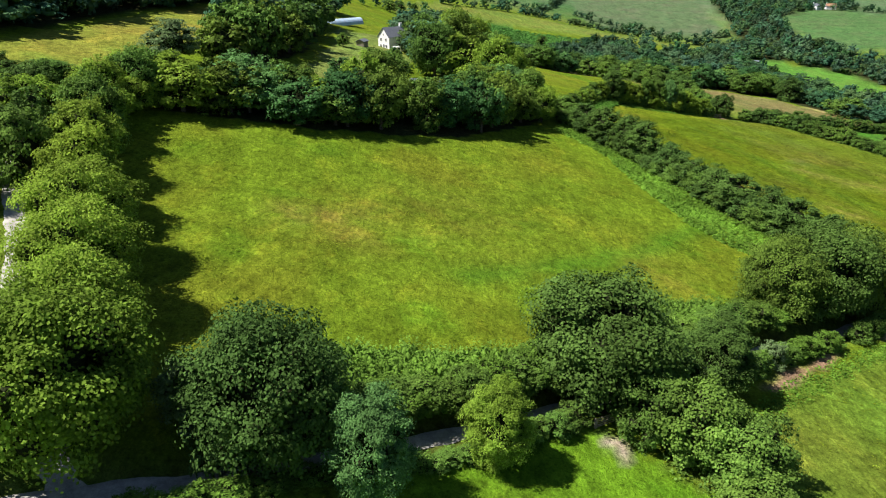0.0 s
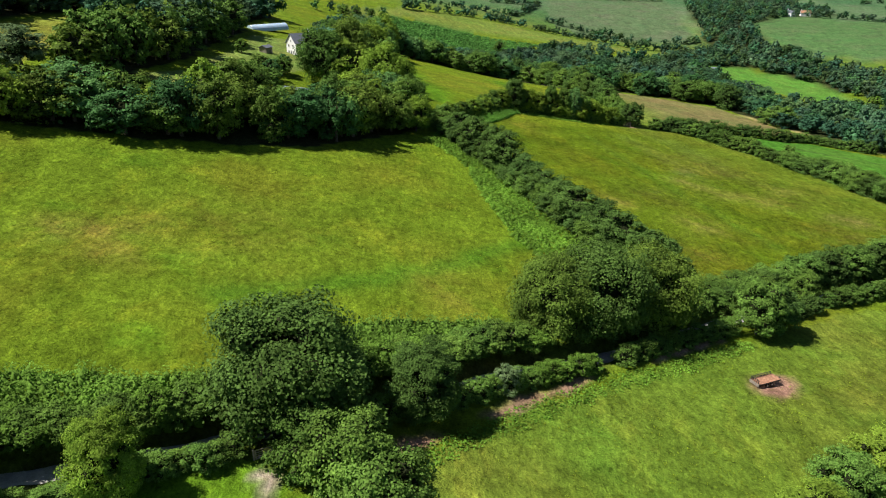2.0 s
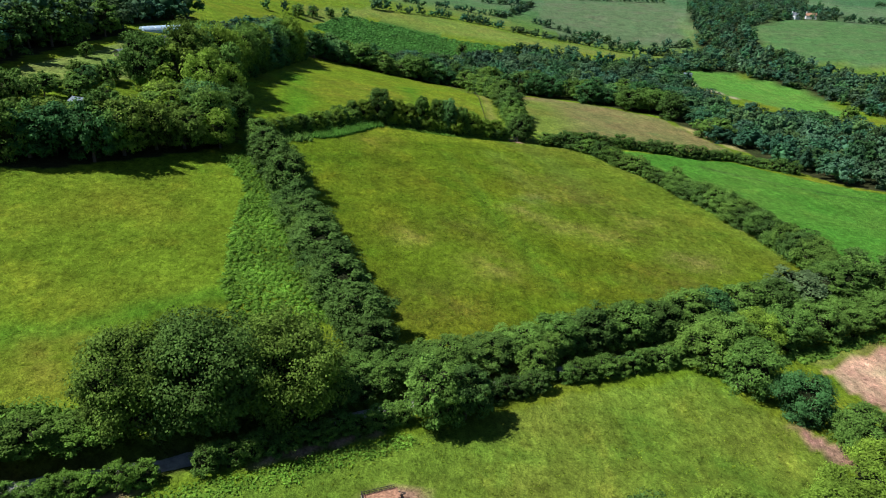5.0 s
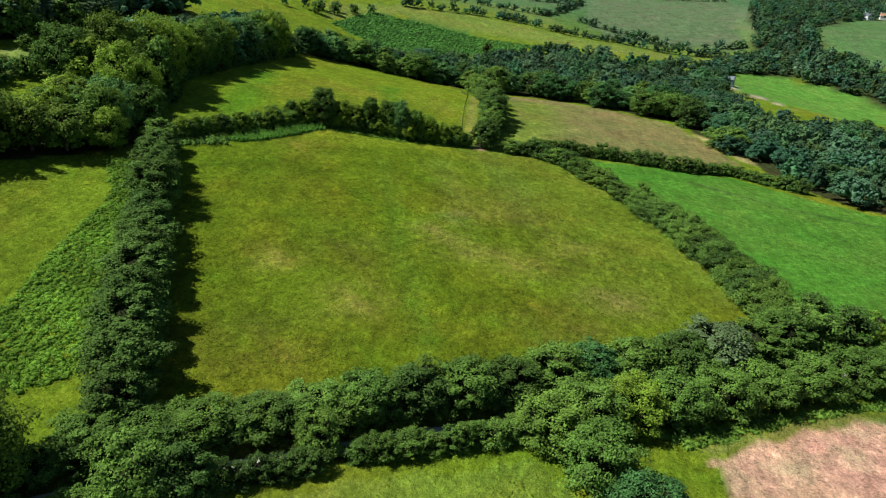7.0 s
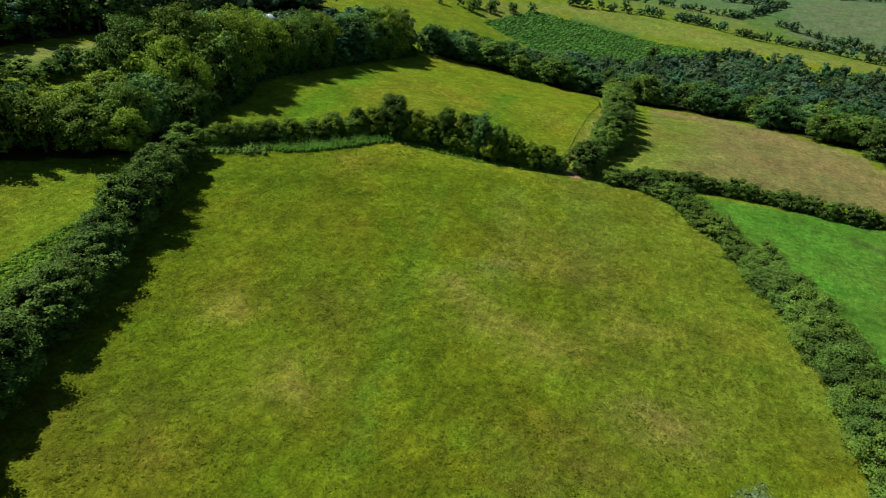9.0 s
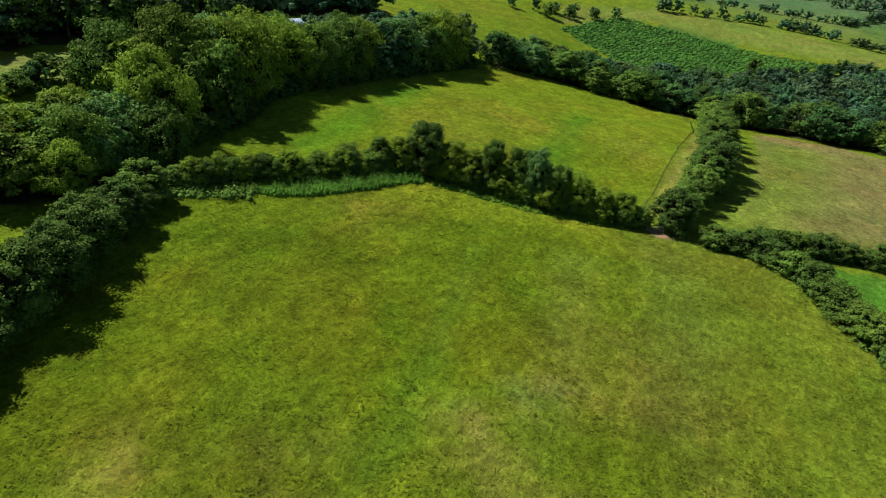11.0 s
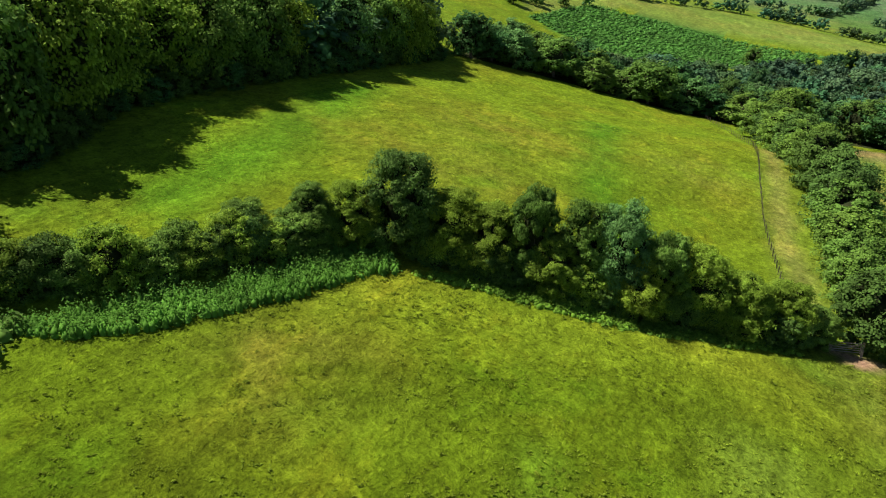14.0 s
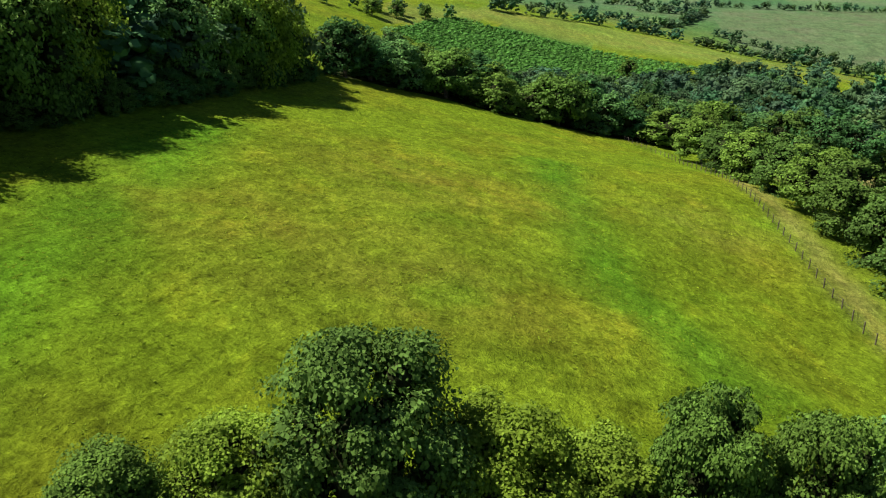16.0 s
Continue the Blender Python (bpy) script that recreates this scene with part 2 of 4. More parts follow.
TURF = (
    ([(20, 58), (34, 68), (46, 78), (60, 88), (84, 104), (106, 117), (128, 127), (142, 108), (120, 84), (96, 70), (76, 56), (50, 36)], (0.118, 0.186, 0.018)),
    (FIELD_C, (0.126, 0.188, 0.009)), (FIELD_B, (0.095, 0.146, 0.006)),
    # ROUGH_HILL, EAST_HILL and FAR_GREEN carry extra blue that imitates haze
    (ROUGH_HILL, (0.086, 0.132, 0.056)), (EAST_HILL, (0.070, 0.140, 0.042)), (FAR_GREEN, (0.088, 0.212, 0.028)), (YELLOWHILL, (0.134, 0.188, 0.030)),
    (FERNHILL, (0.050, 0.145, 0.020)), (BROWN, (0.160, 0.160, 0.050)), (GREEN, (0.066, 0.184, 0.018)), (TAN_FIELD, (0.42, 0.295, 0.165)), (PADDOCK, (0.105, 0.210, 0.010)),
    (CLEARING, (0.150, 0.212, 0.042)), (PALE, (0.200, 0.225, 0.030)), (WHEAT, (0.26, 0.24, 0.03)),
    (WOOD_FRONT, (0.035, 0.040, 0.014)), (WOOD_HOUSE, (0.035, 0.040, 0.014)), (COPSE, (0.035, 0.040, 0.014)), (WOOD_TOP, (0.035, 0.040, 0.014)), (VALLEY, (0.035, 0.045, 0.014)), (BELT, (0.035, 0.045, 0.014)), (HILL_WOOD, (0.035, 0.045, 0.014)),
)


def axis(lo, a, b, hi, fine):
    """Even fine steps from a to b, then steps that grow out to lo and hi."""
    mid = list(np.arange(a, b + fine / 2, fine))
    up, step = [mid[-1]], fine
    while up[-1] < hi:
        step *= 1.09
        up.append(up[-1] + step)
    down, step = [mid[0]], fine
    while down[-1] > lo:
        step *= 1.09
        down.append(down[-1] - step)
    return np.array(down[:0:-1] + mid + up[1:])


def mesh_from(name, verts, faces, material, smooth=False):
    """A mesh from arrays of corners and of quads or triangles."""
    me = bpy.data.meshes.new(name)
    verts, faces = np.asarray(verts, np.float32), np.asarray(faces, np.int32)
    n, k = faces.shape
    me.vertices.add(len(verts))
    me.vertices.foreach_set("co", verts.ravel())
    me.loops.add(n * k)
    me.loops.foreach_set("vertex_index", faces.ravel())
    me.polygons.add(n)
    me.polygons.foreach_set("loop_start", np.arange(0, n * k, k, dtype=np.int32))
    if smooth:
        me.polygons.foreach_set("use_smooth", np.ones(n, bool))
    me.update(calc_edges=True)
    me.validate()
    if material:
        me.materials.append(material)
    return me


def turf_material():
    m, nt, b = nodes_of("grassland", 0.9)
    b.inputs["Specular IOR Level"].default_value = 0.03
    at = nt.nodes.new("ShaderNodeAttribute")
    at.attribute_name = "turf"
    c = at.outputs["Color"]
    patch = noise_at(nt, 0.035, 5, 0.55)
    tuft = noise_at(nt, 0.55, 6, 0.7)
    blade = noise_at(nt, 3.2, 5, 0.75)
    streak = noise_at(nt, 0.30, 4, 0.6, (1, 0.28, 1), 0.5)
    # drier, browner patches and lusher green ones
    warm = nt.nodes.new("ShaderNodeVectorMath")
    warm.operation = "MULTIPLY"
    nt.links.new(c, warm.inputs[0])
    warm.inputs[1].default_value = (1.24, 0.94, 1.2)
    lush = nt.nodes.new("ShaderNodeVectorMath")
    lush.operation = "MULTIPLY"
    nt.links.new(c, lush.inputs[0])
    lush.inputs[1].default_value = (0.70, 1.02, 0.9)
    c2 = mix(nt, ramp(nt, patch, 0, 0.85, 0.46, 0.66), c, warm.outputs[0])
    c2 = mix(nt, ramp(nt, noise_at(nt, 0.06, 5, 0.6), 0, 0.8, 0.56, 0.76), c2, lush.outputs[0])
    straw = nt.nodes.new("ShaderNodeVectorMath")
    straw.operation = "MULTIPLY"
    nt.links.new(c2, straw.inputs[0])
    straw.inputs[1].default_value = (1.52, 1.28, 1.30)
    c2 = mix(nt, ramp(nt, noise_at(nt, 0.13, 7, 0.72, (1, 0.55, 1), 0.9), 0, 0.80, 0.55, 0.68), c2, straw.outputs[0])
    c2 = scaled(nt, c2, ramp(nt, noise_at(nt, 0.085, 6, 0.7), 1.10, 0.82, 0.42, 0.64))
    c2 = scaled(nt, c2, ramp(nt, tuft, 0.72, 1.26, 0.35, 0.65))
    # small darker tussocks with their shadows painted in, and paler dry ones
    c2 = scaled(nt, c2, ramp(nt, noise_at(nt, 1.5, 3, 0.55), 1.03, 0.58, 0.58, 0.70))
    c2 = scaled(nt, c2, ramp(nt, noise_at(nt, 2.1, 3, 0.55, (1, 0.8, 1), 0.4), 0.98, 1.28, 0.58, 0.70))
    c2 = scaled(nt, c2, ramp(nt, blade, 0.70, 1.30, 0.33, 0.67))
    c2 = scaled(nt, c2, ramp(nt, noise_at(nt, 1.3, 5, 0.7, (1, 0.45, 1), 0.7), 0.80, 1.22, 0.36, 0.64))
    c2 = scaled(nt, c2, ramp(nt, streak, 0.86, 1.14))
    nt.links.new(c2, b.inputs["Base Color"])
    add = nt.nodes.new("ShaderNodeMath")
    add.operation = "MULTIPLY_ADD"
    nt.links.new(tuft, add.inputs[0])
    add.inputs[1].default_value = 2.5
    nt.links.new(blade, add.inputs[2])
    bump(nt, b, add.outputs[0], 0.9, 0.3)
    return m


def make_ground():
    xs, ys = axis(-2600, -64, 214, 3000, 1.4), axis(-1600, 28, 434, 3400, 1.4)
    gx, gy = np.meshgrid(xs, ys)
    gz = height(gx, gy)
    fine = np.exp(-np.maximum(0, np.hypot(gx - 80, gy - 220) - 250) / 100)
    gz = gz + 0.10 * fine * (wob(gx, gy, 3.1, 2) + 0.7 * wob(gy, gx, 1.3, 4))
    nx, ny = len(xs), len(ys)
    idx = np.arange(nx * ny).reshape(ny, nx)
    faces = np.stack([idx[:-1, :-1], idx[:-1, 1:], idx[1:, 1:], idx[1:, :-1]], -1).reshape(-1, 4)
    me = mesh_from("ground", np.stack([gx, gy, gz], -1).reshape(-1, 3), faces, turf_material(), True)
    col = np.empty((ny, nx, 4), np.float32)
    # far ground fades to a bluer tone: haze painted into its colour
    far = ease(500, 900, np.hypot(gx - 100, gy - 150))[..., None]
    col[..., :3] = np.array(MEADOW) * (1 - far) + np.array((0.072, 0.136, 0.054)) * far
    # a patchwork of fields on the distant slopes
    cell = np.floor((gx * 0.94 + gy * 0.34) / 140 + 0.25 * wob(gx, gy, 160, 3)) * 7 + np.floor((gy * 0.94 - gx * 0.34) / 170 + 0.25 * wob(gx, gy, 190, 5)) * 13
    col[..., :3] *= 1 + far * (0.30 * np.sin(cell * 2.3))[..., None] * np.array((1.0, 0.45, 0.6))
    jx, jy = gx + 1.1 * wob(gx, gy, 4, 1), gy + 1.1 * wob(gx, gy, 4.6, 7)
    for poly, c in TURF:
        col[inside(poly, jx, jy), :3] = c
    # lusher green tracks and wet lines through the meadows
    for line, width, c in (
        ([(4, 96), (9, 99), (21, 106), (34, 115), (44, 126), (51, 134)], 3.0, (0.072, 0.172, 0.010)),
        ([(116, 288), (136, 292), (150, 298)], 9.0, (0.125, 0.185, 0.020)), ([(118, 296), (121, 330), (120, 400)], 14.0, (0.125, 0.185, 0.020)), ([(172, 276), (200, 258), (240, 240)], 1.2, (0.05, 0.10, 0.02)), ([(150, 134), (160, 140), (174, 147.3), (200, 157)], 1.2, (0.150, 0.180, 0.040)),
        ([(62, 350), (64, 335), (68.4, 315), (72, 300), (77, 293), (81, 286)], 4.8, (0.066, 0.178, 0.008)),
        ([(35, 252), (31, 272), (26, 294), (18, 318)], 6.5, (0.072, 0.182, 0.008)), ([(98, 245), (103, 231), (107, 218)], 4.5, (0.108, 0.162, 0.016)),
        ([(104, 268), (112, 258), (120, 235), (122, 215)], 7.0, (0.120, 0.175, 0.020)),
        ([(110, 269), (124, 272), (136, 258), (150, 234), (158, 210), (163, 184)], 4.0, (0.120, 0.190, 0.018)),
        ([(56, 246), (66, 251), (80, 255), (96, 262)], 8.0, (0.155, 0.218, 0.012)), ([(124, 262), (136, 240), (146, 212), (148, 186)], 13.0, (0.118, 0.168, 0.014)),
        ([(102.4, 282), (100.6, 297), (98.6, 315), (96.4, 350), (94.5, 372)], 2.0, (0.190, 0.205, 0.045)),
        (LANE, 3.0, (0.075, 0.075, 0.030)), (LANE_UP, 3.4, (0.110, 0.170, 0.020)),
    ):
        w = np.exp(-(near_line(line, jx, jy) / width) ** 2)[..., None] * 0.8
        col[..., :3] = col[..., :3] * (1 - w) + np.array(c) * w
    # drier, straw-coloured and browner places in the meadows
    for x, y, r, c in (
        (116, 226, 8, (0.098, 0.112, 0.014)), (124, 213, 8, (0.092, 0.108, 0.014)), (132, 192, 7, (0.100, 0.112, 0.014)), (133, 162, 10, (0.105, 0.118, 0.014)), (91, 180, 9, (0.086, 0.118, 0.012)), (86, 143, 10, (0.098, 0.120, 0.012)),
        (78, 169, 5, (0.175, 0.180, 0.028)), (96, 160, 6, (0.190, 0.186, 0.032)), (104, 196, 5, (0.185, 0.192, 0.036)), (109, 208, 5, (0.165, 0.190, 0.040)), (119, 188, 6, (0.190, 0.188, 0.030)), (125, 185, 5, (0.190, 0.186, 0.030)),
        (139, 176, 5, (0.205, 0.198, 0.046)), (144, 176, 5, (0.195, 0.190, 0.040)), (111, 190, 6, (0.175, 0.182, 0.030)), (133, 201, 6, (0.165, 0.172, 0.028)), (62, 235, 8, (0.120, 0.135, 0.014)),
        (-25, 106, 4, (0.205, 0.200, 0.030)), (-19, 108, 4, (0.200, 0.196, 0.030)), (-13, 113, 4, (0.190, 0.192, 0.026)), (-14, 102, 5, (0.180, 0.186, 0.024)), (36, 108, 6, (0.170, 0.190, 0.020)), (0, 118, 14, (0.150, 0.176, 0.016)),
        (48, 318, 16, (0.158, 0.176, 0.016)), (40, 290, 12, (0.150, 0.166, 0.014)), (56, 288, 12, (0.150, 0.172, 0.016)), (85, 330, 10, (0.155, 0.188, 0.020)),
    ):
        w = (np.exp(-((jx - x) ** 2 + (jy - y) ** 2) / r ** 2) * np.clip(0.60 + 0.75 * wob(gx, gy, 2.4, x), 0, 0.92))[..., None]
        col[..., :3] = col[..., :3] * (1 - w) + np.array(c) * w
    w = (np.exp(-(near_line([(83.6, 236), (95.4, 197.4), (104.5, 168.2), (110.2, 150)], jx, jy) / 2.2) ** 2) * 0.6)[..., None]
    col[..., :3] = col[..., :3] * (1 - w) + np.array((0.085, 0.160, 0.010)) * w
    # bare soil: round the trailer, by the gate, scrapes under the lane hedge, the gap to the next field
    for x, y, rx, ry, turn, c in (
        (83.4, 91.5, 4.4, 3.0, 0.35, (0.34, 0.215, 0.13)), (18.2, 61.5, 1.8, 2.4, 0.3, (0.36, 0.31, 0.22)), (32, 69.5, 5, 1.2, 0.6, (0.30, 0.195, 0.115)), (45.5, 80, 6, 1.3, 0.62, (0.30, 0.195, 0.115)),
        (53, 86, 4, 1.0, 0.62, (0.30, 0.195, 0.115)), (74, 99.6, 8, 0.9, 0.55, (0.38, 0.25, 0.16)), (106.5, 269.5, 2.6, 1.6, 0.1, (0.34, 0.22, 0.13)), (106.3, 296, 0.8, 12, 0.02, (0.34, 0.20, 0.12)),
        (141, 110, 1.2, 7, 0.6, (0.34, 0.22, 0.14)), (160, 214, 0.9, 14, 0.2, (0.28, 0.24, 0.14)), (-14, 200, 14, 5, 0.3, (0.34, 0.29, 0.21)), (199, 352, 4, 30, 0.2, (0.31, 0.27, 0.10)),
        (270, 560, 26, 4, 2.3, (0.34, 0.30, 0.20)), (252, 596, 14, 8, 0, (0.30, 0.30, 0.22)),
    ):
        dx, dy = jx - x, jy - y
        u, v = dx * math.cos(turn) + dy * math.sin(turn), dy * math.cos(turn) - dx * math.sin(turn)
        w = (1 - ease(0.7, 1.15, np.hypot(u / rx, v / ry)))[..., None]
        col[..., :3] = col[..., :3] * (1 - w) + np.array(c) * w
    at = me.color_attributes.new("turf", "FLOAT_COLOR", "POINT")
    col[..., 3] = 1
    at.data.foreach_set("color", col.ravel())
    tagged(new("ground", me), "rolling green meadow land with fields and far hills", "ground", kind="structure")


make_ground()


def make_lane(name, line, width, label):
    pts = along(line, 1.0)
    rng = np.random.default_rng(5)
    verts, faces = [], []
    for i, (x, y, a) in enumerate(pts):
        a = math.atan2(pts[min(i + 3, len(pts) - 1)][1] - pts[max(i - 3, 0)][1], pts[min(i + 3, len(pts) - 1)][0] - pts[max(i - 3, 0)][0])
        for k in range(7):
            s = (k / 6 - 0.5) * width * (1 + 0.10 * math.sin(i * 0.9 + k))
            px, py = x - math.sin(a) * s, y + math.cos(a) * s
            verts.append((px, py, float(height(px, py)) + (0.16 if 0 < k < 6 else -0.15) + (0.04 if k == 3 else 0)))
    for i in range(len(pts) - 1):
        for k in range(6):
            faces.append((i * 7 + k, i * 7 + 7 + k, i * 7 + 8 + k, i * 7 + 1 + k))
    tagged(new(name, mesh_from(name, verts, faces, STONE, True)), label, "lane", kind="structure")


make_lane("road", LANE, 2.7, "narrow pale stony country lane between hedges")
make_lane("road", LANE_UP, 3.4, "pale stony lane climbing beside a row of trees")

# ---- plants ----
ICO_V = np.array([(0, 0, 1)] + [(0.894 * math.cos(a), 0.894 * math.sin(a), 0.447) for a in np.arange(5) * 2 * math.pi / 5] + [(0.894 * math.cos(a), 0.894 * math.sin(a), -0.447) for a in (np.arange(5) + 0.5) * 2 * math.pi / 5] + [(0, 0, -1)])
ICO_F = np.array([(0, 1 + k, 1 + (k + 1) % 5) for k in range(5)] + [(1 + k, 6 + k, 1 + (k + 1) % 5) for k in range(5)] + [(6 + k, 6 + (k + 1) % 5, 1 + (k + 1) % 5) for k in range(5)] + [(11, 6 + (k + 1) % 5, 6 + k) for k in range(5)])


def unit(v):
    return v / np.maximum(np.linalg.norm(v, axis=-1, keepdims=True), 1e-9)


def leaves_at(rng, pos, out, size, droop=0.35, flat=0.44, grip=0.6, lift=0.9, wide=0.30):
    """Kite-shaped leaf sprays at pos, facing roughly out."""
    n = len(pos)
    nrm = unit(grip * out + rng.normal(0, flat, (n, 3)) + np.array((0, 0, lift)))
    tan = unit(np.cross(nrm, rng.normal(0, 1, (n, 3))) + np.array((0, 0, -droop)))
    side = unit(np.cross(nrm, tan))
    s = size * rng.uniform(0.65, 1.35, (n, 1))
    v = np.stack([pos - tan * s * 0.5, pos + side * s * wide - nrm * s * 0.12, pos + tan * s * 0.55 - nrm * s * 0.10, pos - side * s * wide - nrm * s * 0.12], 1)
    return v.reshape(-1, 3), np.arange(n * 4).reshape(n, 4)


def crown_arrays(seed, w, lo, hi, boughs, subs, per, leaf, lump=0.32, shape=1.0, core=0.42, flat=0.26, wide=0.42, tier=0.62, ragged=1.0, skin=0.30):
    """A crown from height lo to hi and w wide: boughs, each of them billows of leaves; dense solid middles."""
    rng = np.random.default_rng(seed)
    i = np.arange(boughs) + 0.5
    ph = np.arccos(1 - 1.92 * i / boughs)
    th = math.pi * (1 + 5 ** 0.5) * i
    d = np.stack([np.cos(th) * np.sin(ph), np.sin(th) * np.sin(ph), np.cos(ph)], -1)
    d = unit(d + rng.normal(0, 0.22, d.shape))
    half = np.array((w / 2, w / 2, (hi - lo) / 2))
    # low boughs spread as wide as the middle, the top draws in; boughs stick out unevenly
    up = d[:, 2:3]
    flat_r = np.linalg.norm(d[:, :2], axis=1, keepdims=True)
    spread = np.where(up < 0, np.maximum(flat_r, 0.82 + 0.1 * up) / np.maximum(flat_r, 0.2), 1 - 0.16 * shape * up)
    stray = 1 + ragged * (rng.uniform(-0.26, 0.10, (boughs, 1)) + 0.13 * np.sin(2.6 * th + seed)[:, None] * flat_r)
    r = (lump * w / 2) * rng.uniform(0.62, 1.25, (boughs, 1))
    c = np.hstack([d[:, :2] * spread, up]) * half * stray * (1 - lump * 0.48)
    c[:, 2] += (lo + hi) / 2
    # billows on the outer side of each bough
    q = unit(rng.normal(0, 1, (boughs, subs, 3)) + 0.95 * d[:, None, :] + np.array((0, 0, 0.50)))
    sc = c[:, None, :] + q * r[:, None, :] * np.array((1, 1, 0.85)) * rng.uniform(0.55, 1.02, (boughs, subs, 1))
    sr = r[:, None, :] * rng.uniform(0.34, 0.62, (boughs, subs, 1))
    p = unit(rng.normal(0, 1, (boughs, subs, per, 3)) + 0.5 * q[:, :, None, :] + np.array((0, 0, 0.80)))
    pos = sc[:, :, None, :] + p * sr[:, :, None, :] * np.array((1, 1, tier)) * (1.18 - 0.60 * rng.uniform(0, 1, (boughs, subs, per, 1)) ** 1.7)
    face = unit(0.8 * p + 0.45 * q[:, :, None, :])
    # a thinner skin of leaves on the bough itself, between and under the billows
    k = int(subs * per * skin)
    g = unit(rng.normal(0, 1, (boughs, k, 3)) + 0.7 * d[:, None, :] + np.array((0, 0, 0.2)))
    under = c[:, None, :] + g * r[:, None, :] * np.array((1, 1, 0.85)) * rng.uniform(0.40, 0.82, (boughs, k, 1))
    v, f = leaves_at(rng, np.vstack([pos.reshape(-1, 3), under.reshape(-1, 3)]), np.vstack([face.reshape(-1, 3), g.reshape(-1, 3)]), leaf, 0.35, flat, 0.95, 0.40, wide)
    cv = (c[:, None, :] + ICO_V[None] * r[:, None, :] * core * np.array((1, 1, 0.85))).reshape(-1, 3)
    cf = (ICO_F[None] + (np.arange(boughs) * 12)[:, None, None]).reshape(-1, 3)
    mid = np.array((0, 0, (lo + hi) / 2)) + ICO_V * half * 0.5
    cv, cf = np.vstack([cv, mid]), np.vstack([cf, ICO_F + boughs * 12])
    return v, f, cv, cf


def crown_mesh(name, *args, **kw):
    v, f, cv, cf = crown_arrays(*args, **kw)
    verts = np.vstack([v, cv])
    tri = cf + len(v)
    quads = f
    me = bpy.data.meshes.new(name)
    n4, n3 = len(quads), len(tri)
    me.vertices.add(len(verts))
    me.vertices.foreach_set("co", verts.astype(np.float32).ravel())
    me.loops.add(n4 * 4 + n3 * 3)
    me.loops.foreach_set("vertex_index", np.concatenate([quads.ravel(), tri.ravel()]).astype(np.int32))
    me.polygons.add(n4 + n3)
    me.polygons.foreach_set("loop_start", np.concatenate([np.arange(n4) * 4, n4 * 4 + np.arange(n3) * 3]).astype(np.int32))
    me.update(calc_edges=True)
    me.validate()
    me.materials.append(LEAF["mid"])
    # second material: dark cores that imitate shade inside the crown
    me.materials.append(CORE_SHADE)
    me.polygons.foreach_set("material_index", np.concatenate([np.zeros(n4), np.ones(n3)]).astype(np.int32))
    return me


def trunk_mesh(seed, top, girth):
    """A tapered trunk with crooked limbs that reach into the crown (for a tree of height 1 times top)."""
    rng = random.Random(seed)
    bm = bmesh.new()

    def limb(a, b, r0, r1, sides=7):
        a, b = Vector(a), Vector(b)
        q = (b - a).to_track_quat("Z", "Y")
        rings = []
        for k in range(4):
            p = a.lerp(b, k / 3) + Vector((rng.uniform(-1, 1), rng.uniform(-1, 1), 0)) * r0 * 0.35 * (0 < k < 3)
            r = r0 + (r1 - r0) * k / 3
            rings.append([bm.verts.new(p + q @ Vector((r * math.cos(t * 2 * math.pi / sides), r * math.sin(t * 2 * math.pi / sides), 0))) for t in range(sides)])
        for u, w in zip(rings, rings[1:]):
            for t in range(sides):
                bm.faces.new((u[t], u[(t + 1) % sides], w[(t + 1) % sides], w[t]))
        bm.faces.new(rings[-1])

    limb((0, 0, -0.6), (0.1, 0, top * 0.62), girth, girth * 0.45)
    for k in range(6):
        a = k * 1.05 + rng.uniform(-0.3, 0.3)
        z = top * rng.uniform(0.25, 0.55)
        limb((0, 0, z), (math.cos(a) * top * 0.25, math.sin(a) * top * 0.25, z + top * rng.uniform(0.15, 0.32)), girth * 0.4, girth * 0.1, 5)
    me = bpy.data.meshes.new("trunk")
    bm.to_mesh(me)
    bm.free()
    me.materials.append(BARK)
    return me


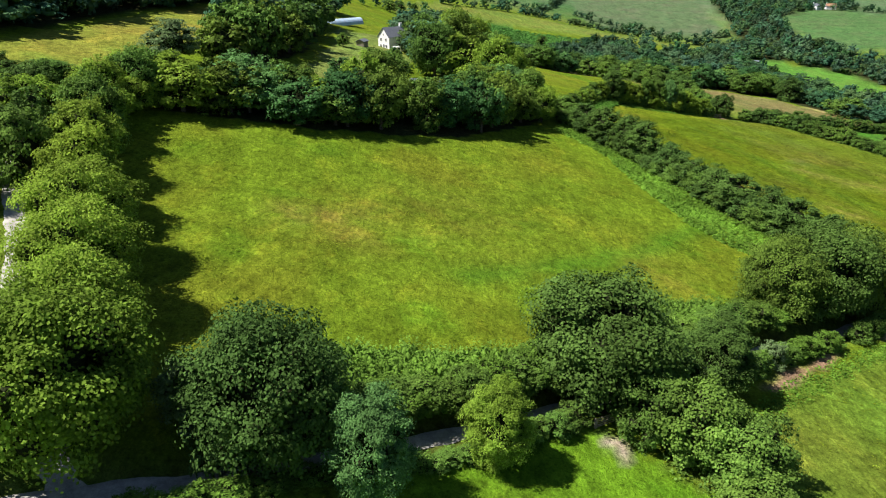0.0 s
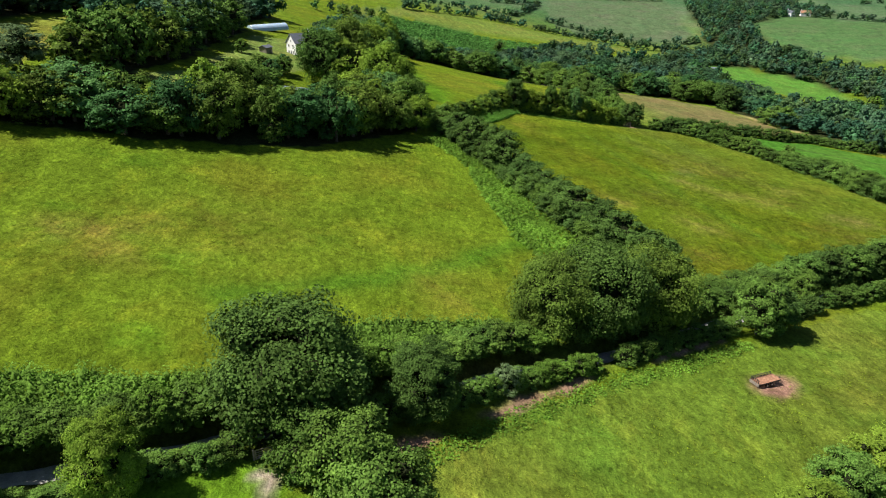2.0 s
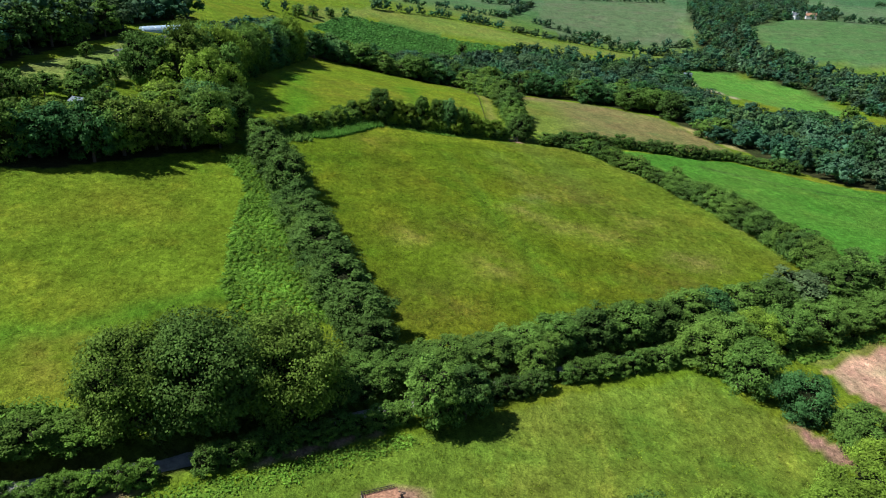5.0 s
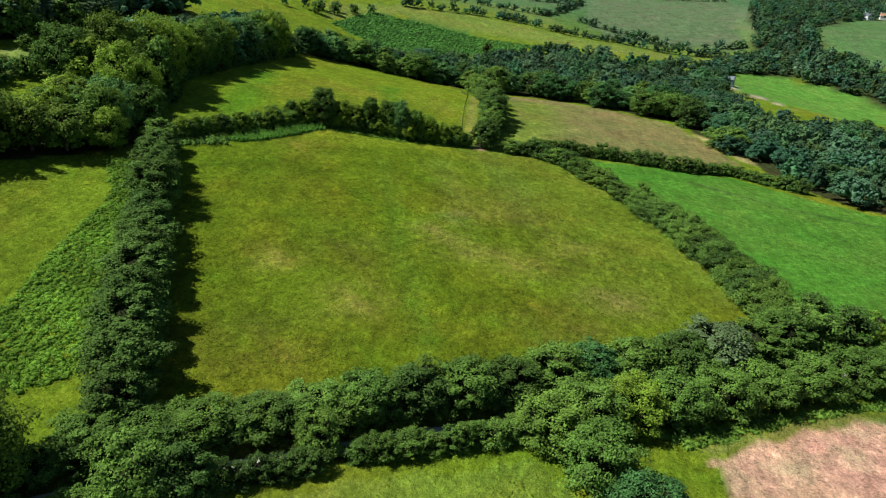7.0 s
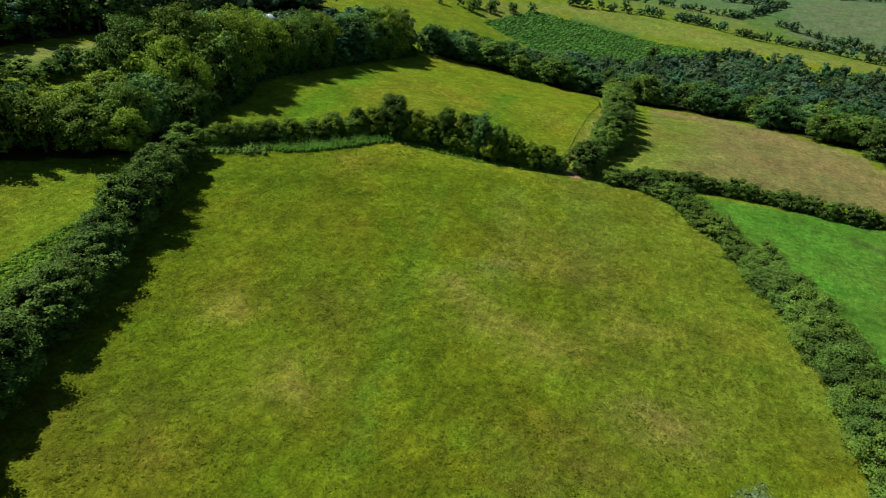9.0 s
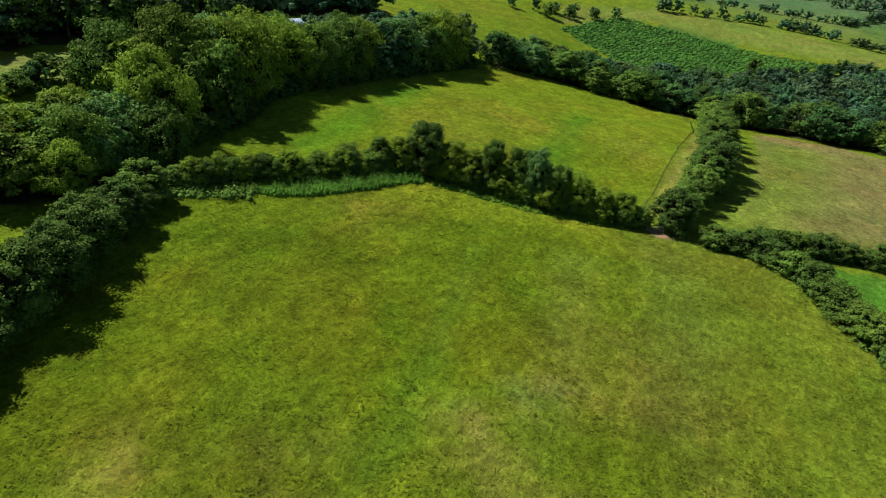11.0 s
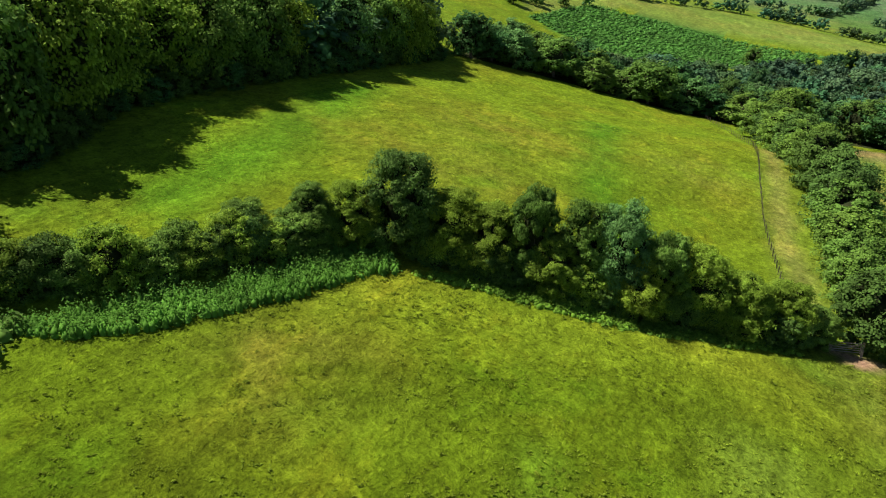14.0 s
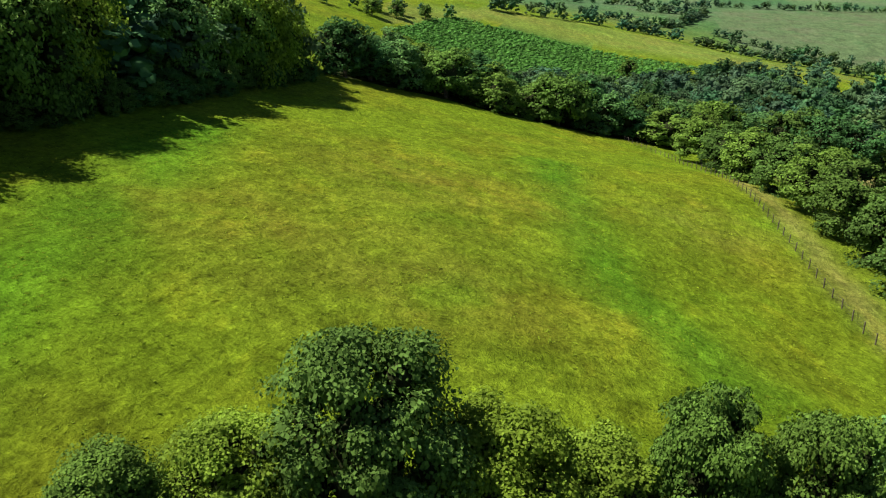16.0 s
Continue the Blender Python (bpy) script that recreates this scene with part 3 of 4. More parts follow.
# forms of plants, each 10 m high as made: name -> crowns, trunk
FORMS = {
    "oak": ([crown_mesh("crown", s, 10.0, 0.3, 10, 44, 7, 38, 0.31, lump=0.43, ragged=0.8) for s in (1, 2, 3, 4)], trunk_mesh(1, 10, 0.42)),
    "grove": ([crown_mesh("crown", s, 9.5, 0.0, 10, 32, 6, 26, 0.42, lump=0.40) for s in (5, 6, 7, 8)], trunk_mesh(6, 10, 0.40)),
    "ash": ([crown_mesh("crown", s, 8.0, 0.0, 10, 34, 6, 38, 0.30, lump=0.42, shape=1.6, ragged=0.7) for s in (11, 12, 13)], trunk_mesh(2, 10, 0.28)),
    "fine": ([crown_mesh("crown", s, 10.0, 0.2, 10, 56, 8, 66, 0.23, lump=0.43, ragged=0.6) for s in (15, 16, 17, 18)], trunk_mesh(1, 10, 0.42)),
    "close": ([crown_mesh("crown", s, 8.0, -0.3, 10, 54, 8, 80, 0.19, lump=0.38, shape=1.3, ragged=0.55) for s in (21, 22, 23)], trunk_mesh(3, 10, 0.3)),
    "bush": ([crown_mesh("crown", s, 10.0, -1.0, 10, 34, 7, 40, 0.32, lump=0.41, ragged=0.7) for s in (71, 72, 73)], trunk_mesh(8, 6, 0.3)),
    "overhang": ([crown_mesh("shrub", s, 10.0, 3.0, 10, 28, 6, 30, 0.40, lump=0.40, ragged=0.8) for s in (51, 52, 53)], trunk_mesh(7, 7, 0.5)),
    "shrub": ([crown_mesh("shrub", s, 10.0, -1.5, 10, 22, 6, 26, 0.45, lump=0.44, ragged=0.8) for s in (31, 32, 33, 34)], trunk_mesh(4, 6, 0.3)),
    "wood": ([crown_mesh("crown", s, 8.5, 0.0, 10, 22, 5, 15, 0.58, lump=0.42) for s in (41, 42, 43, 44)], trunk_mesh(5, 10, 0.32)),
}
BASE = {"fine": 10.0, "bush": 10.0, "overhang": 10.0, "oak": 10.0, "grove": 9.5, "ash": 8.0, "close": 8.0, "shrub": 10.0, "wood": 8.5}
PLANTS = random.Random(7)


def dressed(ob, leaf):
    ob.material_slots[0].link = "OBJECT"
    ob.material_slots[0].material = LEAF[leaf]
    return ob


def tree(form, x, y, h, w, leaf, label, group="", sink=0.0):
    """A tree of its own: trunk with limbs, and a crown of leaves."""
    crowns, trunk = FORMS[form]
    base = BASE[form]
    root = tagged(new("tree"), label, "tree", group)
    root.empty_display_size = 0.5
    root.matrix_basis = pose(x, y, float(height(x, y)) - sink, 0, 0, PLANTS.uniform(0, 360)) @ Matrix.Diagonal((w / base, w / base, h / 10, 1))
    t = new("trunk", trunk)
    t.parent = root
    c = dressed(new("crown", PLANTS.choice(crowns)), leaf)
    c.parent = root
    return root


def hedge(line, h, w, step, leaf, label, form="shrub", group="field hedges"):
    """A hedge: one thing, its shrubs side by side along a line."""
    base = BASE[form]
    x0, y0 = line[0]
    root = tagged(new("hedge"), label, "hedge", group)
    root.matrix_basis = pose(x0, y0, float(height(x0, y0)))
    z0 = float(height(x0, y0))
    kinds = leaf if isinstance(leaf, (list, tuple)) else (leaf,)
    for x, y, a in along(line, step):
        x, y = x + PLANTS.uniform(-0.12, 0.12) * w, y + PLANTS.uniform(-0.12, 0.12) * w
        hh, ww = h * PLANTS.uniform(0.78, 1.22), w * PLANTS.uniform(0.85, 1.2)
        s = dressed(new("shrub", PLANTS.choice(FORMS[form][0])), PLANTS.choice(kinds))
        s.parent = root
        s.matrix_basis = pose(x - x0, y - y0, float(height(x, y)) - z0 - 0.1, 0, 0, PLANTS.uniform(0, 360)) @ Matrix.Diagonal((ww / base, ww / base, hh / 10, 1))
    return root


def fill(poly, gap, rng):
    """Uneven spots over an area, none closer than gap to another."""
    xs, ys = [p[0] for p in poly], [p[1] for p in poly]
    spots = []
    x = min(xs)
    row = 0
    while x < max(xs):
        y = min(ys) + (row % 2) * gap / 2
        while y < max(ys):
            px, py = x + rng.uniform(-0.32, 0.32) * gap, y + rng.uniform(-0.32, 0.32) * gap
            if bool(inside(poly, px, py)):
                spots.append((px, py))
            y += gap
        x += gap * 0.87
        row += 1
    return spots


def thicket(name, poly, gap, h, leaf_size, leaf, label, category, per=22, core=0.55):
    """Low growth over an area: overlapping leafy mounds, one object of stuff."""
    rng = np.random.default_rng(len(poly) * 17 + int(h * 10))
    spots = fill(poly, gap, random.Random(3))
    n = len(spots)
    c = np.array(spots)
    z = height(c[:, 0], c[:, 1])
    hh = h * rng.uniform(0.5, 1.25, n) * (1 + 0.35 * wob(c[:, 0], c[:, 1], 3.3, 3))
    q = unit(rng.normal(0, 1, (n, per, 3)) * np.array((1, 1, 0.6)) + np.array((0, 0, 0.75)))
    q[..., 2] = np.abs(q[..., 2])
    pos = np.stack([c[:, 0], c[:, 1], z], -1)[:, None, :] + q * np.stack([np.full(n, gap * 0.85), np.full(n, gap * 0.85), hh], -1)[:, None, :] * rng.uniform(0.7, 1.1, (n, per, 1))
    v, f = leaves_at(rng, pos.reshape(-1, 3), q.reshape(-1, 3), leaf_size, 0.2, 0.45)
    core_v = (np.stack([c[:, 0], c[:, 1], z], -1)[:, None, :] + ICO_V[None] * np.stack([np.full(n, gap * core), np.full(n, gap * core), hh * core], -1)[:, None, :]).reshape(-1, 3)
    core_f = (ICO_F[None] + (np.arange(n) * 12)[:, None, None]).reshape(-1, 3)
    quads = np.vstack([f])
    me = bpy.data.meshes.new(name)
    verts, tri = np.vstack([v, core_v]), core_f + len(v)
    n4, n3 = len(quads), len(tri)
    me.vertices.add(len(verts))
    me.vertices.foreach_set("co", verts.astype(np.float32).ravel())
    me.loops.add(n4 * 4 + n3 * 3)
    me.loops.foreach_set("vertex_index", np.concatenate([quads.ravel(), tri.ravel()]).astype(np.int32))
    me.polygons.add(n4 + n3)
    me.polygons.foreach_set("loop_start", np.concatenate([np.arange(n4) * 4, n4 * 4 + np.arange(n3) * 3]).astype(np.int32))
    me.update(calc_edges=True)
    me.validate()
    me.materials.append(LEAF[leaf])
    return tagged(new(name, me), label, category, kind="stuff")


def tussocks(name, poly, gap, size, label, seed, leaf="tuft"):
    """Rough grass standing in tufts over a meadow, one object of stuff."""
    rng = np.random.default_rng(seed)
    xs, ys = [p[0] for p in poly], [p[1] for p in poly]
    n = int((max(xs) - min(xs)) * (max(ys) - min(ys)) / gap ** 2)
    x, y = rng.uniform(min(xs), max(xs), n), rng.uniform(min(ys), max(ys), n)
    keep = inside(poly, x, y) & (wob(x, y, 9, seed) + 0.8 * wob(y, x, 2.7, seed + 1) + rng.uniform(-0.9, 0.9, n) > 0.15)
    x, y = x[keep], y[keep]
    n, k = len(x), 6
    a = rng.uniform(0, 2 * math.pi, (n, k))
    lean = rng.uniform(0.35, 1.0, (n, k))
    s = size * rng.uniform(0.6, 1.5, (n, 1)) * rng.uniform(0.7, 1.2, (n, k))
    foot = np.stack([x, y, height(x, y)], -1)[:, None, :] + np.stack([rng.uniform(-1, 1, (n, k)) * size * 0.6, rng.uniform(-1, 1, (n, k)) * size * 0.6, np.full((n, k), -0.05)], -1)
    out = np.stack([np.cos(a), np.sin(a), np.zeros_like(a)], -1)
    side = np.stack([-np.sin(a), np.cos(a), np.zeros_like(a)], -1)
    tip = foot + out * (s * lean)[..., None] + np.array((0, 0, 1.0)) * (s * 0.50)[..., None]
    mid = foot + out * (s * lean * 0.35)[..., None] + np.array((0, 0, 1.0)) * (s * 0.46)[..., None]
    w = (s * 0.20)[..., None]
    v = np.stack([foot, mid + side * w, tip, mid - side * w], 2).reshape(-1, 3)
    me = mesh_from(name, v, np.arange(n * k * 4).reshape(-1, 4), LEAF[leaf])
    return tagged(new(name, me), label, "grass", kind="stuff")


FIELD_A = [(-52, 112), (-40, 86), (-30, 68), (-16, 74), (0, 77), (11, 80), (18, 92), (34, 99), (48, 103), (56, 122), (50, 133), (44, 150), (40, 177), (30, 196), (14, 174), (3, 161), (-11, 153), (-27, 146), (-54, 140)]
PASTURE = [(20, 58), (34, 68), (46, 78), (60, 88), (84, 104), (106, 117), (128, 127), (140, 110), (120, 90), (96, 76), (76, 62), (50, 40)]
tussocks("meadow_grass", FIELD_A, 0.70, 0.19, "rough tufted meadow grass", 3)
tussocks("meadow_grass", FIELD_B, 0.50, 0.22, "rough tufted olive meadow grass", 4, "rush")
tussocks("meadow_grass", FIELD_C, 0.60, 0.17, "rough tufted bright meadow grass", 5)
tussocks("meadow_grass", PASTURE, 0.8, 0.22, "grazed pasture grass with weedy tufts", 6)

# ---- the near field and the lane ----
OAK = "broad dark green tree with dense rounded crown beside the lane"
tree("fine", 18.3, 72.3, 14.5, 15.5, "dark", OAK)
tree("fine", -15.8, 53.4, 14.5, 12.5, "dark", OAK)
tree("close", -6.4, 49.9, 10.0, 6.6, "ash", "slender light green young ash tree by the lane", "young trees")
tree("close", 5.1, 56.3, 8.6, 6.0, "sunny", "small bright green ash tree by the lane", "young trees")
tree("close", 33.6, 75.2, 9.6, 7.6, "dark", "round blue-green tree at the lane edge")
for x, y, h, w, leaf in ((52.2, 98.6, 12.3, 11, "olive"), (60, 101.2, 14.2, 13.4, "dark"), (69, 105.2, 13.4, 12, "olive")):
    tree("fine", x, y, h, w, leaf, "large dark olive-green oak in a clump beside the lane", "clump of oaks")
tree("ash", 87.5, 107.5, 9.5, 7.5, "mid", "round green tree standing in the lane hedge")
tree("ash", 91.5, 109, 8.0, 7.0, "dark", "round green tree standing in the lane hedge")
for x, y, h, w, leaf in ((-34.6, 50.8, 16.2, 15.5, "sunny"), (-36, 59, 15, 11, "sunny"), (-41.5, 71, 14, 12, "sunny"), (-46.5, 83, 13.5, 12, "sunny"), (-52, 95, 13, 11, "light"), (-57, 107, 12.5, 11, "sunny"), (-61, 119, 12.5, 10, "mid"), (-64, 130, 12, 10, "sunny"), (-62, 141, 12, 10, "mid")):
    tree("fine" if y < 85 else "oak", x + (1.4 if y > 50 else 0.5), y, h * (0.9 if y > 50 else 0.95), w * 0.92, leaf, "tall sunlit green tree in a row along the lane", "row of lane trees")
for x, y, h, w, leaf in ((-35, 57, 11, 9, "sunny"), (-39.5, 65, 10, 9, "light"), (-43, 77.5, 10.5, 9, "sunny"), (-48, 89.5, 9, 9, "light"), (-54, 100.5, 10, 10, "sunny"), (-58, 113, 9, 9, "sunny"), (-61.5, 125, 10, 9, "sunny"), (-62, 135.5, 9, 9, "light"), (-68, 137, 9, 9, "sunny"), (-67, 146, 10, 10, "sunny"), (-64, 153, 10, 10, "mid")):
    tree("grove" if y > 60 else "oak", x + 1.4, y, h * 0.85, w * 0.88, leaf, "leafy green tree filling a lane-side row", "row of lane trees")
for x, y, h, w in ((-60.5, 100, 11, 8.5), (-65, 109, 10.5, 9), (-69, 118, 10, 9), (-73, 127, 9, 9)):
    tree("grove", x, y, h, w, PLANTS.choice(("mid", "dark", "sunny")), "green tree leaning over the climbing lane", "row of lane trees")
hedge([(-70, 148), (-84, 145), (-100, 148), (-118, 152)], 3.4, 4.0, 2.6, ("mid", "dark"), "low green hedge between a ripe field and pasture")
tree("ash", -23.4, 55, 7, 6, "grey", "pale grey-green willow shrub under tall trees")
for x, y, h in ((-66, 92, 8), (-70, 101, 9), (-74, 111, 7), (-78, 122, 5), (-84, 134, 4), (-80, 147, 4)):
    tree("oak", x, y, h, 8, "mid", "green hedgerow tree on the far side of the lane", "far lane trees")
for x, y, h, w in ((22.3, 63.4, 7.6, 7.6), (26.4, 61.0, 9.0, 9.0), (30.0, 57.0, 8.6, 8.6), (29.6, 52.0, 5.6, 7.0)):
    tree("bush", x, y, h, w, "mid", "large rounded hazel bush beside the paddock gate", "paddock bushes")
LOW = "low trimmed green hedge along the stony lane"
hedge([(-27, 43.2), (-20, 46.4), (-14, 49.4), (-9, 51.6)], 1.4, 2.8, 1.9, "bramble", LOW)
hedge([(-5, 52.4), (3.5, 56.6)], 1.5, 2.6, 1.6, "mid", LOW)
hedge([(7, 59.4), (15.2, 64.2)], 2.4, 3.2, 1.7, "mid", LOW)
hedge([(21, 69), (31, 75)], 3.2, 3.4, 1.8, "mid", LOW)
hedge([(35.5, 76.8), (47, 84.6), (58, 91)], 2.7, 2.8, 1.5, ("mid", "bramble"), LOW)
hedge([(62, 93.6), (72, 100.4), (84, 107.4)], 2.6, 3.0, 1.7, "mid", LOW)
hedge([(92, 112), (103, 119)], 3.4, 3.4, 2.0, "dark", LOW)
hedge([(107, 121.5), (118, 127), (128, 132)], 2.9, 3.6, 1.9, "mid", LOW)
hedge([(-15, 56.6), (-5, 60.8), (2, 63.8), (9, 68), (14, 72)], 4.6, 5.4, 1.9, ("mid", "bramble"), "tall overgrown bramble hedge above the lane", "overhang")
hedge([(21, 77), (31, 83), (41, 89.8), (50, 95)], 4.2, 5.4, 2.0, ("mid", "bramble"), "tall overgrown bramble hedge above the lane", "overhang")
hedge([(73, 108.5), (82, 115.5), (95, 123), (112, 132.5), (128, 140.5), (150, 152), (168, 162)], 3.8, 5.0, 2.6, ("mid", "dark"), "thick leafy hedge on the bank above the lane")
tree("shrub", 44, 82.6, 3.6, 3.6, "grey", "pale grey-green willow bush in the lane hedge")
tree("ash", 102, 122, 6.5, 5.0, "mid", "small green tree leaning over the lane", "lane trees")
for x, y, h, w, leaf in ((75, 118, 6, 6, "mid"), (80, 120.5, 5, 6, "mid"), (86, 124, 6.5, 6, "mid"), (92, 127, 6, 6, "dark"), (98, 130.5, 7, 6, "mid"), (104, 133.5, 7, 6, "mid"), (110, 136.5, 7.5, 6, "dark"), (116, 139.5, 7.5, 6.5, "mid"), (122, 142.5, 7, 6, "dark"), (128, 146, 8, 6.5, "mid"), (134, 149, 7.5, 6, "blue"), (140, 152, 8, 7, "mid"), (146.5, 155.5, 8, 7, "dark"), (153, 159.5, 8.5, 8, "grey"), (160, 163.5, 7.5, 7, "mid"), (166, 168, 8, 7, "mid")):
    tree("ash" if h > 7 else "bush", x + 1.8, y - 3.2, h * (0.72 if x < 104 else 0.9), w * 1.3, leaf, "green hedgerow tree on the bank above the lane", "lane bank trees")
for x, y, h, w, leaf in ((130, 131, 7.0, 9, "mid"), (135.5, 124.5, 7.5, 9, "mid"), (140.5, 118, 6.5, 7.5, "blue"), (145.5, 111, 6, 8, "mid"), (151, 104, 6, 8, "mid"), (134.5, 135, 7, 8.5, "mid"), (140, 137.5, 7, 9, "sunny"), (146.5, 140.5, 6.5, 8.5, "mid"), (153.5, 144, 6.5, 8.5, "mid"), (160.5, 147.5, 6, 8.5, "mid"), (168, 151.5, 6, 8.5, "mid"), (176, 156, 6.5, 9, "mid"), (185, 160, 6.5, 9, "mid")):
    tree("bush", x, y, h, w, leaf, "broad mounded green hazel bush on the field edge", "field edge bushes")
for x, y, h, w in ((172, 168, 7, 9), (180, 171, 7, 9), (175, 176, 6.5, 8), (190, 174, 7, 9), (200, 176, 7, 9), (212, 178, 8, 9)):
    tree("shrub", x, y, h, w, PLANTS.choice(("mid", "sunny", "dark")), "rounded green bush in a thick lane hedge", "lane corner bushes")
for x, y, h, w in ((70, 60, 3, 6), (76, 64, 4, 7), (82, 69, 5.5, 7), (89.5, 73.5, 5.5, 8), (97, 78, 5.5, 8), (103, 81.5, 6, 8), (110.5, 87.5, 7, 8), (116.5, 87.5, 5.5, 8), (122.5, 91.5, 5.5, 8), (128, 90, 6, 8), (133.5, 94, 5.5, 8), (139, 99, 5.5, 8), (145, 103.5, 5.5, 8), (90, 65.5, 5.5, 8), (100, 70.5, 6, 9), (110, 77.5, 6, 9), (120, 82, 6, 9), (131, 85, 6, 9), (141, 92, 6, 9)):
    tree("bush", x, y, h, w, PLANTS.choice(("mid", "sunny", "dark")), "spreading light green bush along the pasture edge", "pasture edge bushes")
thicket("bracken", FERNHILL, 3.0, 1.3, 1.15, "fern", "rough green bracken hillside beyond the valley", "bracken", 9, 0.5)
BRAMBLE = "sunlit green bramble and bracken bank above the lane"
thicket("bramble_bank", [(-15, 59), (0, 62.5), (8, 67), (14, 73), (24, 80), (36, 87), (48, 94), (50, 100), (40, 99), (30, 96), (17, 90), (11, 78), (2, 74.5), (-12, 71.5), (-20, 66)], 1.05, 2.1, 0.36, "bramble", BRAMBLE, "bramble", 34)
thicket("bracken", [(30.5, 195), (41, 178), (45.5, 152), (50, 135), (56, 124), (64, 121), (70, 130), (62, 143), (56, 158), (50, 174), (40, 194), (34, 205)], 1.15, 0.8, 0.34, "frond", "bright green bracken strip beside a field hedge", "bracken", 24)
thicket("nettle_bed", [(42.5, 223.5), (47, 225.5), (51.8, 231), (54.8, 237), (57.7, 243), (60.5, 250.5), (63, 253.5), (58, 257.5), (55.8, 254), (54.4, 247.5), (51.4, 239.6), (46.6, 231)], 0.6, 1.75, 0.20, "nettle", "lush green nettle bed at the foot of a hedge", "nettles", 34)
thicket("bracken", [(63, 253.5), (72, 256), (84, 258), (94, 262.5), (101, 266.5), (99, 268), (92, 265), (82, 261), (70, 259)], 0.62, 0.7, 0.24, "frond", "low bracken fringe along a hedge foot", "bracken", 22)
thicket("bracken", [(28, 66), (37, 72), (46, 79.5), (58, 88.5), (70, 95.5), (84, 104.5), (86, 103), (72, 93), (60, 86), (48, 77), (38, 69), (30, 63)], 0.95, 0.42, 0.34, "frond", "patchy bracken along the pasture edge", "bracken", 13, 0.2)
thicket("bracken", [(143, 135.5), (156, 142), (172, 149.5), (195, 159), (196, 156.5), (173, 148), (158, 140), (148, 133.5)], 1.1, 0.8, 0.36, "bramble", "lush green bracken strip above a bare field", "bracken", 22)
thicket("bracken", [(30, 206), (38, 214), (46, 222), (44, 227), (34, 216)], 1.2, 1.6, 0.45, "mid", "low scrub in a shaded field corner", "scrub", 22)
hedge([(37, 206), (46, 188), (54, 170), (62, 152), (70, 135), (76, 123)], 5.0, 6.5, 3.2, ("mid", "dark"), "bushy green hedge between two meadows", "bush")
for x, y, h, w in ((36, 209, 6.5, 6), (40.5, 200.5, 7, 6), (43.5, 191.5, 8.5, 7), (48.5, 184, 9, 6.5), (51, 178, 9.2, 7), (55.5, 168, 7.6, 6), (58, 162.5, 6.6, 7), (62, 155, 7, 6.5), (64.5, 148.5, 7.6, 7.5), (68.5, 140, 8, 6.5), (71, 134.5, 8, 7), (75, 127, 8, 7.5), (77, 121, 6.5, 6)):
    tree("ash", x, y, h * 1.12, w * 1.3, PLANTS.choice(("mid", "dark", "dark")), "bushy green tree in the hedge between two meadows", "dividing hedge trees")

# ---- the second and third meadows ----
hedge([(33.5, 216.5), (39.8, 227.1), (45.6, 235.8), (49, 242), (52.2, 248.2), (54.0, 253.4)], 4.8, 4.3, 1.6, ("mid", "dark", "sunny"), "dense dark green hazel hedge dividing two meadows", "bush")
hedge([(62, 258), (72, 260), (84, 262.6), (94, 266), (101, 269)], 4.0, 4.2, 1.7, ("mid", "sunny", "dark"), "dense hazel hedge under taller ash trees", "bush")
tree("close", 52.6, 252.4, 6.6, 5.2, "mid", "bushy green hazel in the dividing hedge", "hedge trees")
tree("close", 49.2, 246.2, 5.6, 4.8, "mid", "bushy green hazel in the dividing hedge", "hedge trees")
tree("close", 56.2, 255.5, 7.2, 5.8, "sunny", "green hazel tree in the dividing hedge", "hedge trees")
tree("close", 60.8, 257.6, 11.2, 7.4, "dark", "tall dark green tree rising from the hedge", "hedge trees")
for x, y, h, w, leaf in ((65.8, 258.6, 8.2, 5.8, "light"), (70, 259.4, 8.2, 5.4, "sunny"), (74.4, 260.4, 11.6, 4.6, "mid"), (77.0, 259.6, 7.0, 4.6, "sunny"), (79.4, 261.6, 11.2, 4.8, "mid"), (83.2, 262.2, 10.6, 4.8, "ash"), (85.5, 261.6, 6.6, 4.6, "light"), (87.4, 263.4, 9.8, 4.8, "mid"), (91, 264.8, 8.2, 4.8, "sunny"), (95, 266.4, 7.4, 4.8, "sunny"), (99, 268.4, 6.4, 4.6, "sunny"), (102.2, 269.8, 4.4, 4.0, "mid")):
    tree("close", x, y + 0.8, h * PLANTS.uniform(0.92, 1.06), w * 1.12, leaf, "bushy sunlit hazel and ash in the dividing hedge", "hedge trees")
for x, y, h, w in ((109.8, 273.8, 9.2, 7.5), (110, 280.5, 7.5, 6.5), (109.2, 287.5, 7.5, 6.5), (109, 295, 8, 7), (109, 303, 9, 8), (109, 311, 10.5, 9), (108.5, 319.5, 11.5, 9.5), (108.5, 329, 11.5, 9.5), (106, 340, 11, 9.5), (104.5, 351, 10.5, 9.5), (102, 363, 10.5, 9.5), (99.5, 376, 10.5, 10), (97, 390, 10.5, 10), (94, 404, 10.5, 10)):
    tree("ash", x - 1.8, y, h * 0.98, w * 1.08, PLANTS.choice(("mid", "dark", "mid")), "green tree in a tall hedge beside the field track", "track hedge trees")
FIELD = "bushy unclipped green field hedge"
hedge([(116, 272.5), (123, 274.5), (131, 269), (137.5, 261), (145, 249), (151.5, 238)], 4.8, 5.2, 2.5, ("mid", "dark", "mid"), FIELD, "shrub")
hedge([(152.5, 235.5), (157.5, 225), (162.5, 211), (166, 196), (168.5, 183), (170.5, 170)], 6.2, 7.8, 3.2, ("mid", "dark", "mid"), FIELD, "bush")
